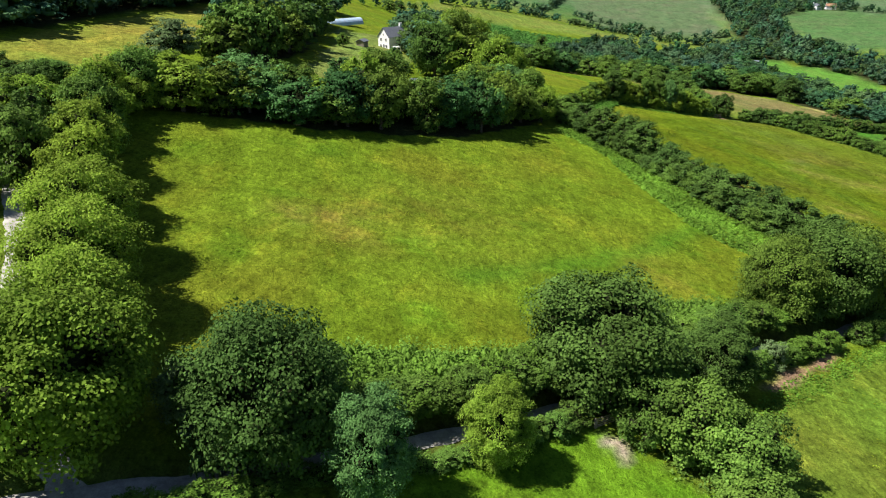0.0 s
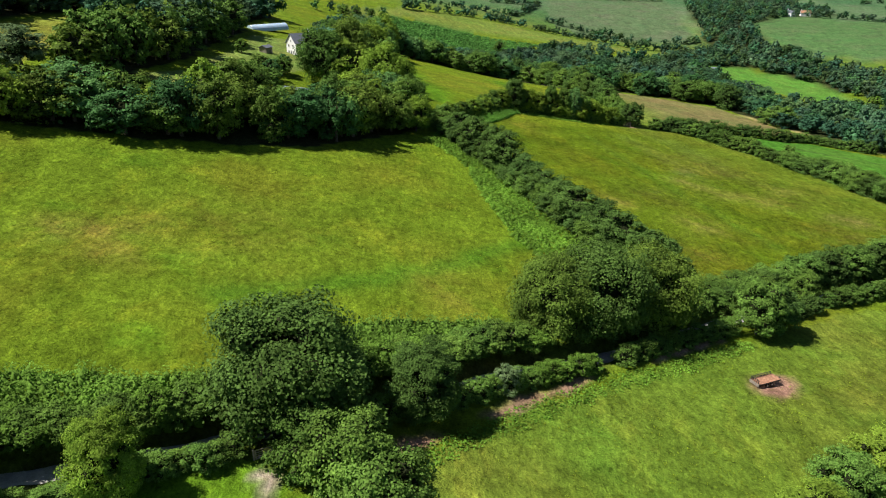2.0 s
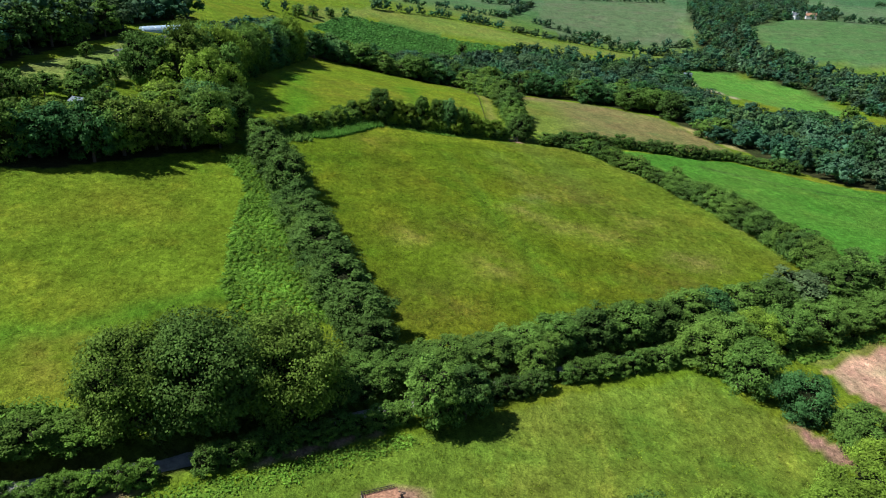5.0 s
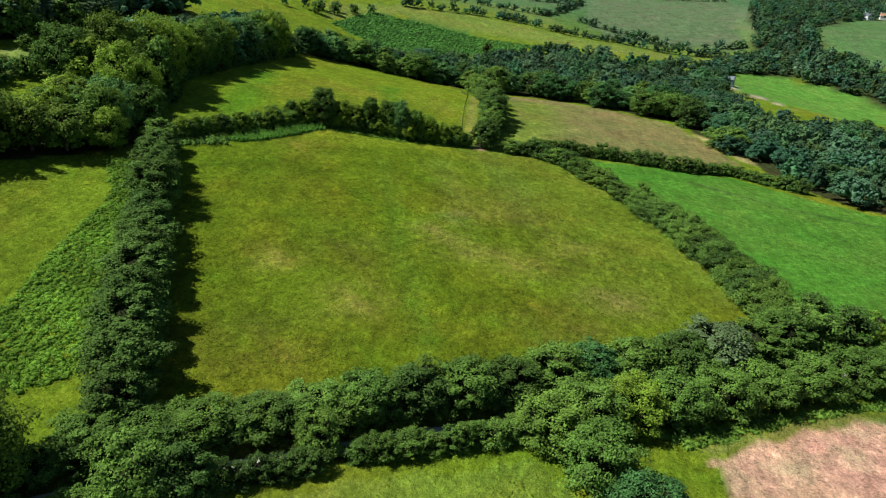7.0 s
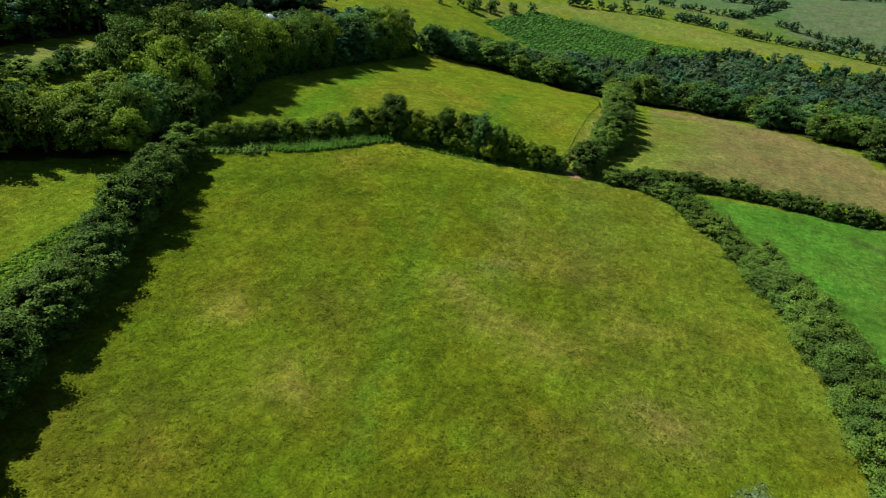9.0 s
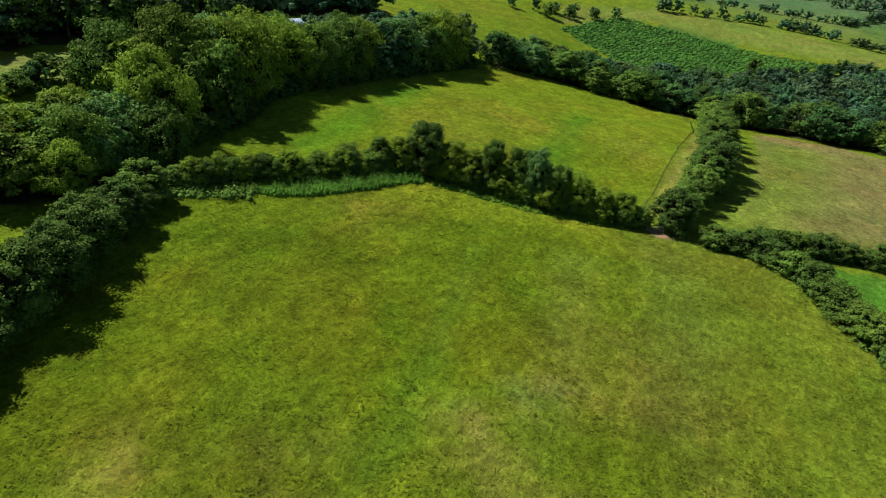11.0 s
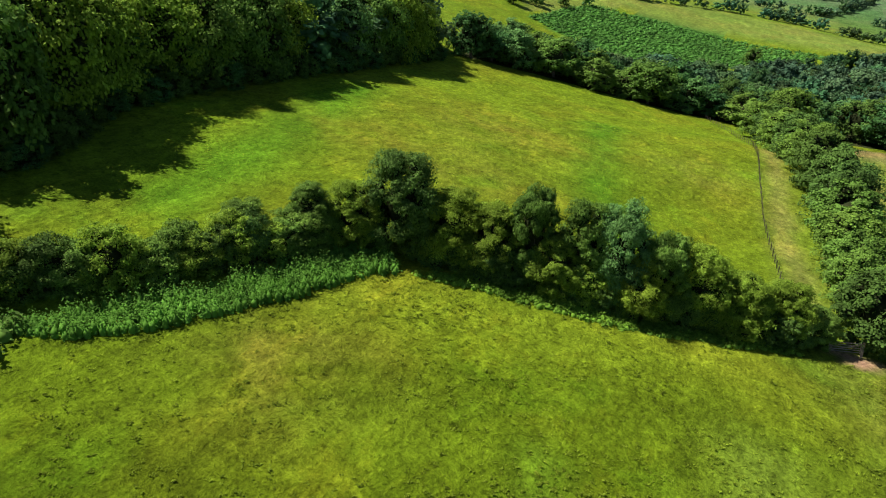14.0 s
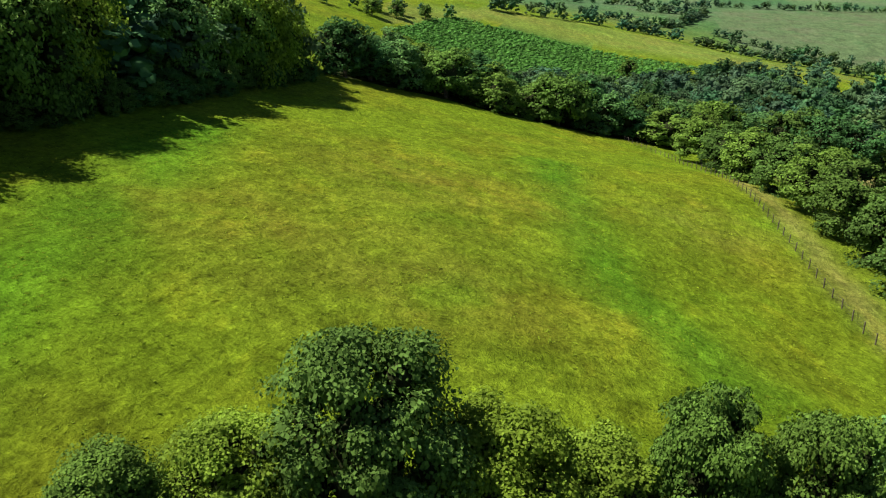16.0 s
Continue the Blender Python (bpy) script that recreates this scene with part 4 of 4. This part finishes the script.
tree("ash", 153, 239, 6.5, 5, "mid", "small round tree standing up out of a field hedge")
hedge([(124, 278), (136, 286), (153, 291), (173, 290.5), (189, 297.5), (200, 290), (209, 283)], 4.2, 4.8, 2.6, ("dark", "mid"), FIELD, "shrub")

# ---- woods ----
rng = random.Random(11)
WOODY = "leafy green woodland tree in a dense stand"
for i, (x, y) in enumerate(fill(WOOD_FRONT, 7.8, rng)):
    if math.hypot(x + 5, y - 201) < 7.5:
        continue
    tree("grove", x, y, rng.uniform(10, 15) * (0.72 if -13 < x < 4 and y > 170 else 0.78 if y > 194 else 0.72 if x < -22 else 1), rng.uniform(9, 12.5), rng.choice(("mid", "mid", "ash", "blue", "olive", "sunny")), WOODY, "woodland trees")
inner = []
for i, (x, y) in enumerate(fill(WOOD_HOUSE, 8.6, rng)):
    if math.hypot(x - 18.5, y - 227) < 6.5:
        continue
    if x > 4 or y < 235:
        tree("oak" if y > 250 and x > 0 else "grove" if x > 6 else "wood", x, y, rng.uniform(13.5, 19) * (0.6 if math.hypot(x - 14, y - 222) < 13 else 1), rng.uniform(11, 14.5), rng.choice(("sunny", "mid", "ash", "mid", "olive")), WOODY, "woodland trees")
    else:
        inner.append((x, y))
for x, y, h, w, leaf in ((6, 243, 20, 16, "olive"), (-3, 235, 17, 14, "mid"), (10.5, 256, 19.5, 14, "sunny"), (24.5, 206, 12.5, 10, "mid"), (28, 201, 9, 8, "sunny")):
    tree("oak", x, y, h, w, leaf, "broad domed green tree rising over the wood edge", "wood edge trees")
hedge([(25, 219), (19.5, 238), (18, 250), (10.5, 263), (8.8, 276), (8.3, 301), (8.8, 325), (8, 350), (7.5, 380)], 4.2, 5.0, 3.4, ("dark", "blue", "dark"), "shaded undergrowth along the foot of a wood", "bush", "wood undergrowth")
for x, y, h, w in ((-10.5, 281, 13, 10), (-8, 290, 15, 11)):
    tree("oak", x, y, h, w, "mid", "broad green tree beside the farmhouse", "wood edge trees")
tree("oak", 18.5, 227, 17.5, 13.5, "sunny", "tall bright green tree at the wood edge")
tree("oak", 26, 221, 11, 9, "mid", "fresh green tree at the wood corner")
for x, y in fill(COPSE, 8.5, rng):
    if y < 215 or x > -52:
        tree("wood", x, y, rng.uniform(12, 16), rng.uniform(10, 13), rng.choice(("dark", "mid", "olive", "mid")), WOODY, "copse trees")
    else:
        inner.append((x, y))
for x, y in fill([(-34, 196), (-20, 206), (-8, 226), (-10, 244), (-20, 240), (-30, 214)], 7, rng):
    tree("wood", x, y, rng.uniform(4, 6.5), rng.uniform(5, 7), rng.choice(("ash", "mid", "blue")), "small green garden tree near the farmstead", "garden trees")
tree("ash", -66, 178, 10.5, 12, "grey", "pale grey-green tree at the wood edge")


def far_wood(name, spots, hmin, hmax, label, boughs=16, subs=4, per=13, leaf=0.66):
    """Distant woodland: many crowns joined into one stuff object."""
    r = random.Random(4)
    kinds = [crown_arrays(s, 9, 0, 10, boughs, subs, per, leaf, lump=0.44, core=0.55, flat=0.14, wide=0.48, ragged=0.6, skin=0.2, tier=0.8) for s in (61, 62, 63, 64)]
    tones = []
    vs, q4, t3, n = [], [], [], 0
    for x, y in spots:
        v, f, cv, cf = r.choice(kinds)
        h, w, a = r.uniform(hmin, hmax) / 10 * r.uniform(0.7, 1.15), r.uniform(0.75, 1.6), r.uniform(0, 6.28)
        w *= (hmin + hmax) / 2 / 10.5
        rot = np.array(((math.cos(a) * w, -math.sin(a) * w, 0), (math.sin(a) * w, math.cos(a) * w, 0), (0, 0, h)))
        allv = np.vstack([v, cv]) @ rot.T + np.array((x, y, float(height(x, y)) - 0.3))
        vs.append(allv)
        k = r.uniform(0.6, 1.45)
        tones.append(np.tile((k * r.uniform(0.8, 1.35), k, k * r.uniform(0.6, 1.2), 1), (len(allv), 1)))
        q4.append(f + n)
        t3.append(cf + len(v) + n)
        n += len(allv)
    verts, quads, tri = np.vstack(vs), np.vstack(q4), np.vstack(t3)
    me = bpy.data.meshes.new(name)
    n4, n3 = len(quads), len(tri)
    me.vertices.add(len(verts))
    me.vertices.foreach_set("co", verts.astype(np.float32).ravel())
    me.loops.add(n4 * 4 + n3 * 3)
    me.loops.foreach_set("vertex_index", np.concatenate([quads.ravel(), tri.ravel()]).astype(np.int32))
    me.polygons.add(n4 + n3)
    me.polygons.foreach_set("loop_start", np.concatenate([np.arange(n4) * 4, n4 * 4 + np.arange(n3) * 3]).astype(np.int32))
    me.update(calc_edges=True)
    me.validate()
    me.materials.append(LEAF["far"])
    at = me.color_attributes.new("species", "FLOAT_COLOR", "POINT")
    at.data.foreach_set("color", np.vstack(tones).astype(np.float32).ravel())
    tagged(new(name, me), label, "woodland", kind="stuff")


near, deep = [], []
for x, y in fill(VALLEY, 11.0, rng):
    (near if y < 448 and x < 200 else deep).append((x, y))
# bluish leaf mix imitates haze over the valley
for x, y in near:
    tree("grove", x, y, rng.uniform(9, 14), rng.uniform(11, 16), rng.choice(("dark", "mid", "mid", "blue", "ash", "blue")), "valley woodland tree with rounded green crown", "valley trees")
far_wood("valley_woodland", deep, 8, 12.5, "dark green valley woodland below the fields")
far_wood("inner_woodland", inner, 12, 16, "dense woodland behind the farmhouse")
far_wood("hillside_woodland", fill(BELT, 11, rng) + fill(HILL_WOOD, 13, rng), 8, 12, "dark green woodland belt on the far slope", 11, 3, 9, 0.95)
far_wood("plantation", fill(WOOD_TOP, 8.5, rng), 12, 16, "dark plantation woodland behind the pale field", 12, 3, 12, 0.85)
rows = []
for line, gap in (
    ([(82, 755), (137, 734), (195, 779), (233, 762), (295, 780)], 11), ([(-6, 684), (60, 729), (105, 748)], 12), ([(118, 882), (163, 1012), (95, 1000)], 12), ([(411, 912), (480, 968), (560, 935), (640, 900)], 11),
    ([(240, 612), (282, 696)], 10), ([(158, 883), (240, 802), (319, 822)], 13), ([(-60, 560), (-45, 590), (-10, 640)], 30), ([(0, 1040), (120, 1060), (190, 1100), (360, 1115)], 14), ([(-150, 700), (0, 860), (118, 885)], 13),
    ([(430, 400), (520, 470), (640, 500)], 10), ([(640, 720), (700, 900), (680, 1100)], 13), ([(457, 690), (560, 700), (640, 720)], 11),
):
    rows += [(x + rng.uniform(-2, 2), y + rng.uniform(-2, 2)) for x, y, a in along(line, gap * 0.55) if rng.random() > 0.1]
for k in range(420):
    a, d = rng.uniform(-0.9, 1.25), rng.uniform(1150, 2600)
    x, y = 100 + d * math.sin(a), 150 + d * math.cos(a)
    if math.sin(x / 90 + 2 * math.sin(y / 160)) + math.sin(y / 70 + x / 210) > 0.9:
        rows += [(x + rng.uniform(-30, 30), y + rng.uniform(-14, 14)) for j in range(4)]
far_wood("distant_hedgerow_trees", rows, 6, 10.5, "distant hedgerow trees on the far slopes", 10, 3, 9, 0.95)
for x, y, h in ((286, 437, 11), (333, 495, 11), (80, 596, 9), (-41, 572, 9), (-34, 590, 8), (-24, 610, 7), (-36, 262, 5)):
    tree("wood", x, y, h, h * 0.95, "mid", "round green tree standing alone in a pasture", "lone trees")


# ---- built things ----
def box(bm, x, y, z, sx, sy, sz, bevel=0.0, turn=None):
    """A box of that size centred at x, y, z."""
    g = bmesh.ops.create_cube(bm, size=1, matrix=Matrix.Translation((x, y, z)) @ (turn or Matrix()) @ Matrix.Diagonal((sx, sy, sz, 1)))
    if bevel:
        edges = {e for v in g["verts"] for e in v.link_edges}
        bmesh.ops.bevel(bm, geom=list(edges), offset=bevel, segments=2, affect="EDGES")


def tube(bm, a, b, r, sides=8):
    a, b = Vector(a), Vector(b)
    m = Matrix.Translation((a + b) / 2) @ (b - a).to_track_quat("Z", "Y").to_matrix().to_4x4()
    bmesh.ops.create_cone(bm, cap_ends=True, segments=sides, radius1=r, radius2=r, depth=(b - a).length, matrix=m)


def part(name, bm, material, parent, label=""):
    me = bpy.data.meshes.new(name)
    bm.to_mesh(me)
    bm.free()
    me.materials.append(material)
    ob = new(name, me)
    ob.parent = parent
    if label:
        ob["label"] = label
    return ob


def thing(name, x, y, turn, label, category, group="", lift=0.0):
    root = tagged(new(name), label, category, group)
    root.matrix_basis = pose(x, y, float(height(x, y)) + lift, 0, 0, turn)
    return root


def one(draw):
    bm = bmesh.new()
    draw(bm)
    return bm


def feed_trailer():
    t = thing("feed_trailer", 82.4, 91.9, 22, "old rusty flatbed farm trailer with a slatted hay rack", "trailer")
    t.matrix_basis = t.matrix_basis @ Matrix.Diagonal((0.8, 0.82, 0.85, 1))
    part("deck", one(lambda b: [box(b, 0, (k - 3) * 0.30, 0.86, 5.2, 0.27, 0.07, 0.01) for k in range(7)]), RUST, t, "worn red-brown plank deck")
    part("chassis", one(lambda b: ([box(b, 0, s * 0.6, 0.70, 5.2, 0.12, 0.20, 0.01) for s in (-1, 1)], [box(b, x, 0, 0.72, 0.1, 2.0, 0.14, 0.01) for x in (-2.4, -0.8, 0.8, 2.4)])), DARKMETAL, t)
    part("side_rail", one(lambda b: box(b, 0, -1.08, 0.80, 5.25, 0.06, 0.22, 0.01)), DARKMETAL, t)
    part("side_rail", one(lambda b: box(b, 0, 1.08, 0.80, 5.25, 0.06, 0.22, 0.01)), DARKMETAL, t)
    part("hay_rack", one(lambda b: (tube(b, (-2.5, 1.0, 1.45), (2.2, 1.0, 1.45), 0.05), tube(b, (-2.5, 1.0, 1.15), (2.2, 1.0, 1.15), 0.04), [tube(b, (-2.5 + k * 0.36, 1.0, 0.86), (-2.5 + k * 0.36, 1.0, 1.45), 0.035, 6) for k in range(14)])), DARKMETAL, t, "barred steel rack")
    part("tailboard", one(lambda b: box(b, -2.62, 0, 0.72, 0.06, 2.1, 0.55, 0.01)), WOOD, t, "pale timber end board")
    part("headboard", one(lambda b: ([box(b, -2.55, (k - 2) * 0.44, 1.25, 0.08, 0.12, 0.8, 0.01) for k in range(5)], box(b, -2.55, 0, 1.62, 0.08, 2.0, 0.10, 0.01))), DARKMETAL, t)
    for x in (-0.55, 0.55):
        for s in (-1, 1):
            wheel = part("wheel", one(lambda b: tube(b, (x, s * 0.92, 0.36), (x, s * 1.12, 0.36), 0.36, 20)), RUBBER, t)
            part("rim", one(lambda b: tube(b, (x, s * 1.121, 0.36), (x, s * 1.14, 0.36), 0.19, 14)), STEEL, wheel)
    part("drawbar", one(lambda b: (tube(b, (2.5, -0.5, 0.66), (3.6, 0, 0.5), 0.06), tube(b, (2.5, 0.5, 0.66), (3.6, 0, 0.5), 0.06))), DARKMETAL, t)


def field_gate(x, y, turn, width=3.3, WOOD=WOOD, label="closed five-bar wooden field gate at the paddock"):
    g = thing("field_gate", x, y, turn, label, "gate")
    for k, z in enumerate((0.25, 0.5, 0.75, 1.0, 1.25)):
        part("rail", one(lambda b: box(b, 0, 0, z, width, 0.035, 0.10 if k < 4 else 0.13, 0.008)), WOOD, g)
    for s in (-1, 1):
        part("stile", one(lambda b: box(b, s * (width / 2 - 0.05), 0.0, 0.74, 0.11, 0.08, 1.2, 0.01)), WOOD, g)
        part("post", one(lambda b: box(b, s * (width / 2 + 0.16), 0, 0.6, 0.2, 0.2, 1.75, 0.02)), WOOD, g)
    part("brace", one(lambda b: box(b, 0, 0.03, 0.72, width * 1.02, 0.03, 0.09, 0, Matrix.Rotation(-0.30, 4, "Y"))), WOOD, g)


def wire_fence(line, label):
    x0, y0 = line[0]
    f = thing("wire_fence", x0, y0, 0, label, "fence", "field fences")
    z0 = float(height(x0, y0))
    pts = along(line, 2.6)
    post = bpy.data.meshes.new("post")
    bm = one(lambda b: (box(b, 0, 0, 0.5, 0.11, 0.11, 1.5, 0.015),))
    bm.to_mesh(post)
    bm.free()
    post.materials.append(POSTS)
    for x, y, a in pts:
        p = new("post", post)
        p.parent = f
        p.matrix_basis = pose(x - x0, y - y0, float(height(x, y)) - z0, rng.uniform(-3, 3), rng.uniform(-3, 3), math.degrees(a))
    for h in (0.35, 0.7, 1.08):
        bm = bmesh.new()
        for (ax, ay, _), (bx, by, _) in zip(pts, pts[1:]):
            tube(bm, (ax - x0, ay - y0, float(height(ax, ay)) - z0 + h), (bx - x0, by - y0, float(height(bx, by)) - z0 + h), 0.012, 4)
        part("wire", bm, DARKMETAL, f)


def gable_body(b, w, d, eaves, ridge):
    """A block w wide and d deep with gables on its short ends (front and back)."""
    pts = [(-w / 2, 0), (w / 2, 0), (w / 2, eaves), (0, ridge), (-w / 2, eaves)]
    fr = [b.verts.new((x, -d / 2, z)) for x, z in pts]
    bk = [b.verts.new((x, d / 2, z)) for x, z in pts]
    b.faces.new(fr)
    b.faces.new(bk[::-1])
    for k in range(5):
        b.faces.new((fr[k], bk[k], bk[(k + 1) % 5], fr[(k + 1) % 5]))


def roof_slabs(b, w, d, eaves, ridge, over=0.35, thick=0.16):
    a = math.atan2(ridge - eaves, w / 2)
    length = math.hypot(ridge - eaves, w / 2) + over
    for s in (-1, 1):
        cx = s * (w / 4 + over * math.cos(a) / 2)
        cz = (eaves + ridge) / 2 - over * math.sin(a) / 2 + thick * 0.62
        box(b, cx, 0, cz, length, d + 2 * over, thick, 0.02, Matrix.Rotation(s * a, 4, "Y"))


def house(name, x, y, turn, w, d, eaves, ridge, wall, roof, label, category, windows=True, chimney=True):
    h = thing(name, x, y, turn, label, category)
    part("wall", one(lambda b: (gable_body(b, w, d, eaves, ridge), box(b, 0, 0, -0.6, w, d, 1.2))), wall, h)
    top = part("roof", one(lambda b: roof_slabs(b, w, d, eaves, ridge)), roof, h)
    if windows:
        for wx, wz, ww, wh in ((-w * 0.24, eaves * 0.28, 1.1, 1.2), (w * 0.24, eaves * 0.28, 1.1, 1.2), (-w * 0.22, eaves * 0.78, 1.0, 1.1), (w * 0.22, eaves * 0.78, 1.0, 1.1), (0, eaves * 1.18, 0.8, 0.9)):
            win = part("window", one(lambda b: [box(b, wx, -d / 2 - 0.03, wz + s * wh / 2, ww + 0.16, 0.10, 0.09) for s in (-1, 1)] + [box(b, wx + s * ww / 2, -d / 2 - 0.03, wz, 0.09, 0.10, wh) for s in (-1, 1)] + [box(b, wx, -d / 2 - 0.03, wz, 0.06, 0.08, wh)]), RENDERED, h)
            part("pane", one(lambda b: box(b, wx, -d / 2 - 0.012, wz, ww, 0.02, wh)), PANE, win)
        part("door", one(lambda b: box(b, 0.05, -d / 2 - 0.02, 1.0, 0.95, 0.06, 2.0, 0.01)), SLATE, h)
    if chimney:
        part("chimney", one(lambda b: (box(b, 0, d / 2 - 0.6, ridge + 0.5, 0.8, 0.8, 1.7, 0.02), box(b, 0, d / 2 - 0.6, ridge + 1.35, 0.95, 0.95, 0.12, 0.02))), RENDERED, top)
    return h


def polytunnel(x, y, turn, length, w, h):
    t = thing("polytunnel", x, y, turn, "long pale blue polythene growing tunnel", "polytunnel")
    bm = bmesh.new()
    n, m = 14, 12
    grid = [[bm.verts.new((length * (i / n - 0.5), w / 2 * math.cos(math.pi * k / m), h * math.sin(math.pi * k / m) * (1 + 0.015 * (i % 2)))) for k in range(m + 1)] for i in range(n + 1)]
    for i in range(n):
        for k in range(m):
            bm.faces.new((grid[i][k], grid[i + 1][k], grid[i + 1][k + 1], grid[i][k + 1]))
    bm.faces.new(grid[0])
    bm.faces.new(grid[-1][::-1])
    part("cover", bm, POLY, t)
    for i in range(0, n + 1, 2):
        bm = bmesh.new()
        xx = length * (i / n - 0.5)
        for k in range(m):
            a, c = math.pi * k / m, math.pi * (k + 1) / m
            tube(bm, (xx, 1.02 * w / 2 * math.cos(a), 1.03 * h * math.sin(a)), (xx, 1.02 * w / 2 * math.cos(c), 1.03 * h * math.sin(c)), 0.05, 5)
        part("hoop", bm, STEEL, t)


feed_trailer()
field_gate(17.9, 64.6, 28)
field_gate(105.2, 270.6, 12, 2.8, label="weathered wooden gate in a hedge gap")
field_gate(109.6, 124.4, 27, 3.0, STEEL, "galvanised steel field gate beside the lane")
wire_fence([(99.6, 279), (98.2, 295.5), (95.8, 314.7), (94.2, 334), (92.9, 355), (91.0, 376), (83.8, 407), (75, 428)], "weathered post and wire fence along a field track")
house("house", -20, 289, -48, 7.0, 9.0, 4.8, 8.2, RENDERED, SLATE, "white rendered farmhouse with steep slate gable roof", "house")
house("barn", -5, 201, 60, 6.0, 9.0, 3.0, 4.8, WOOD, SHEET, "farm barn with pale grey sheet roof among trees", "barn", False, False)
house("shed", -30.5, 275, -20, 3.0, 4.0, 1.9, 2.6, WOOD, SLATE, "small dark timber garden shed in a clearing", "shed", False, False)
house("cottage", 485, 968, 15, 8.0, 12.0, 4.5, 7.5, RENDERED, SLATE, "distant white cottage with slate roof among trees", "house", True, True)
house("cottage", 506, 972, 80, 7.0, 12.0, 4.0, 7.0, RENDERED, RUST, "distant cottage with red-brown roof among trees", "house", True, True)
house("barn", 250, 594, 70, 8.0, 16.0, 3.5, 5.5, SHEET, SHEET, "low grey farm shed beside a green pasture", "barn", False, False)
caravan = thing("caravan", -17.5, 279, 20, "small white caravan parked beside the farmhouse", "caravan")
part("body", one(lambda b: box(b, 0, 0, 1.35, 4.2, 2.0, 1.8, 0.25)), RENDERED, caravan)
for cx in (-1.2, 0.2, 1.4):
    part("window", one(lambda b: box(b, cx, -1.0, 1.6, 0.8, 0.05, 0.6, 0.02)), PANE, caravan)
for cs in (-1, 1):
    part("wheel", one(lambda b: tube(b, (0, cs * 0.75, 0.32), (0, cs * 0.98, 0.32), 0.32, 16)), RUBBER, caravan)
polytunnel(-47, 349, 50, 20, 6.0, 3.0)
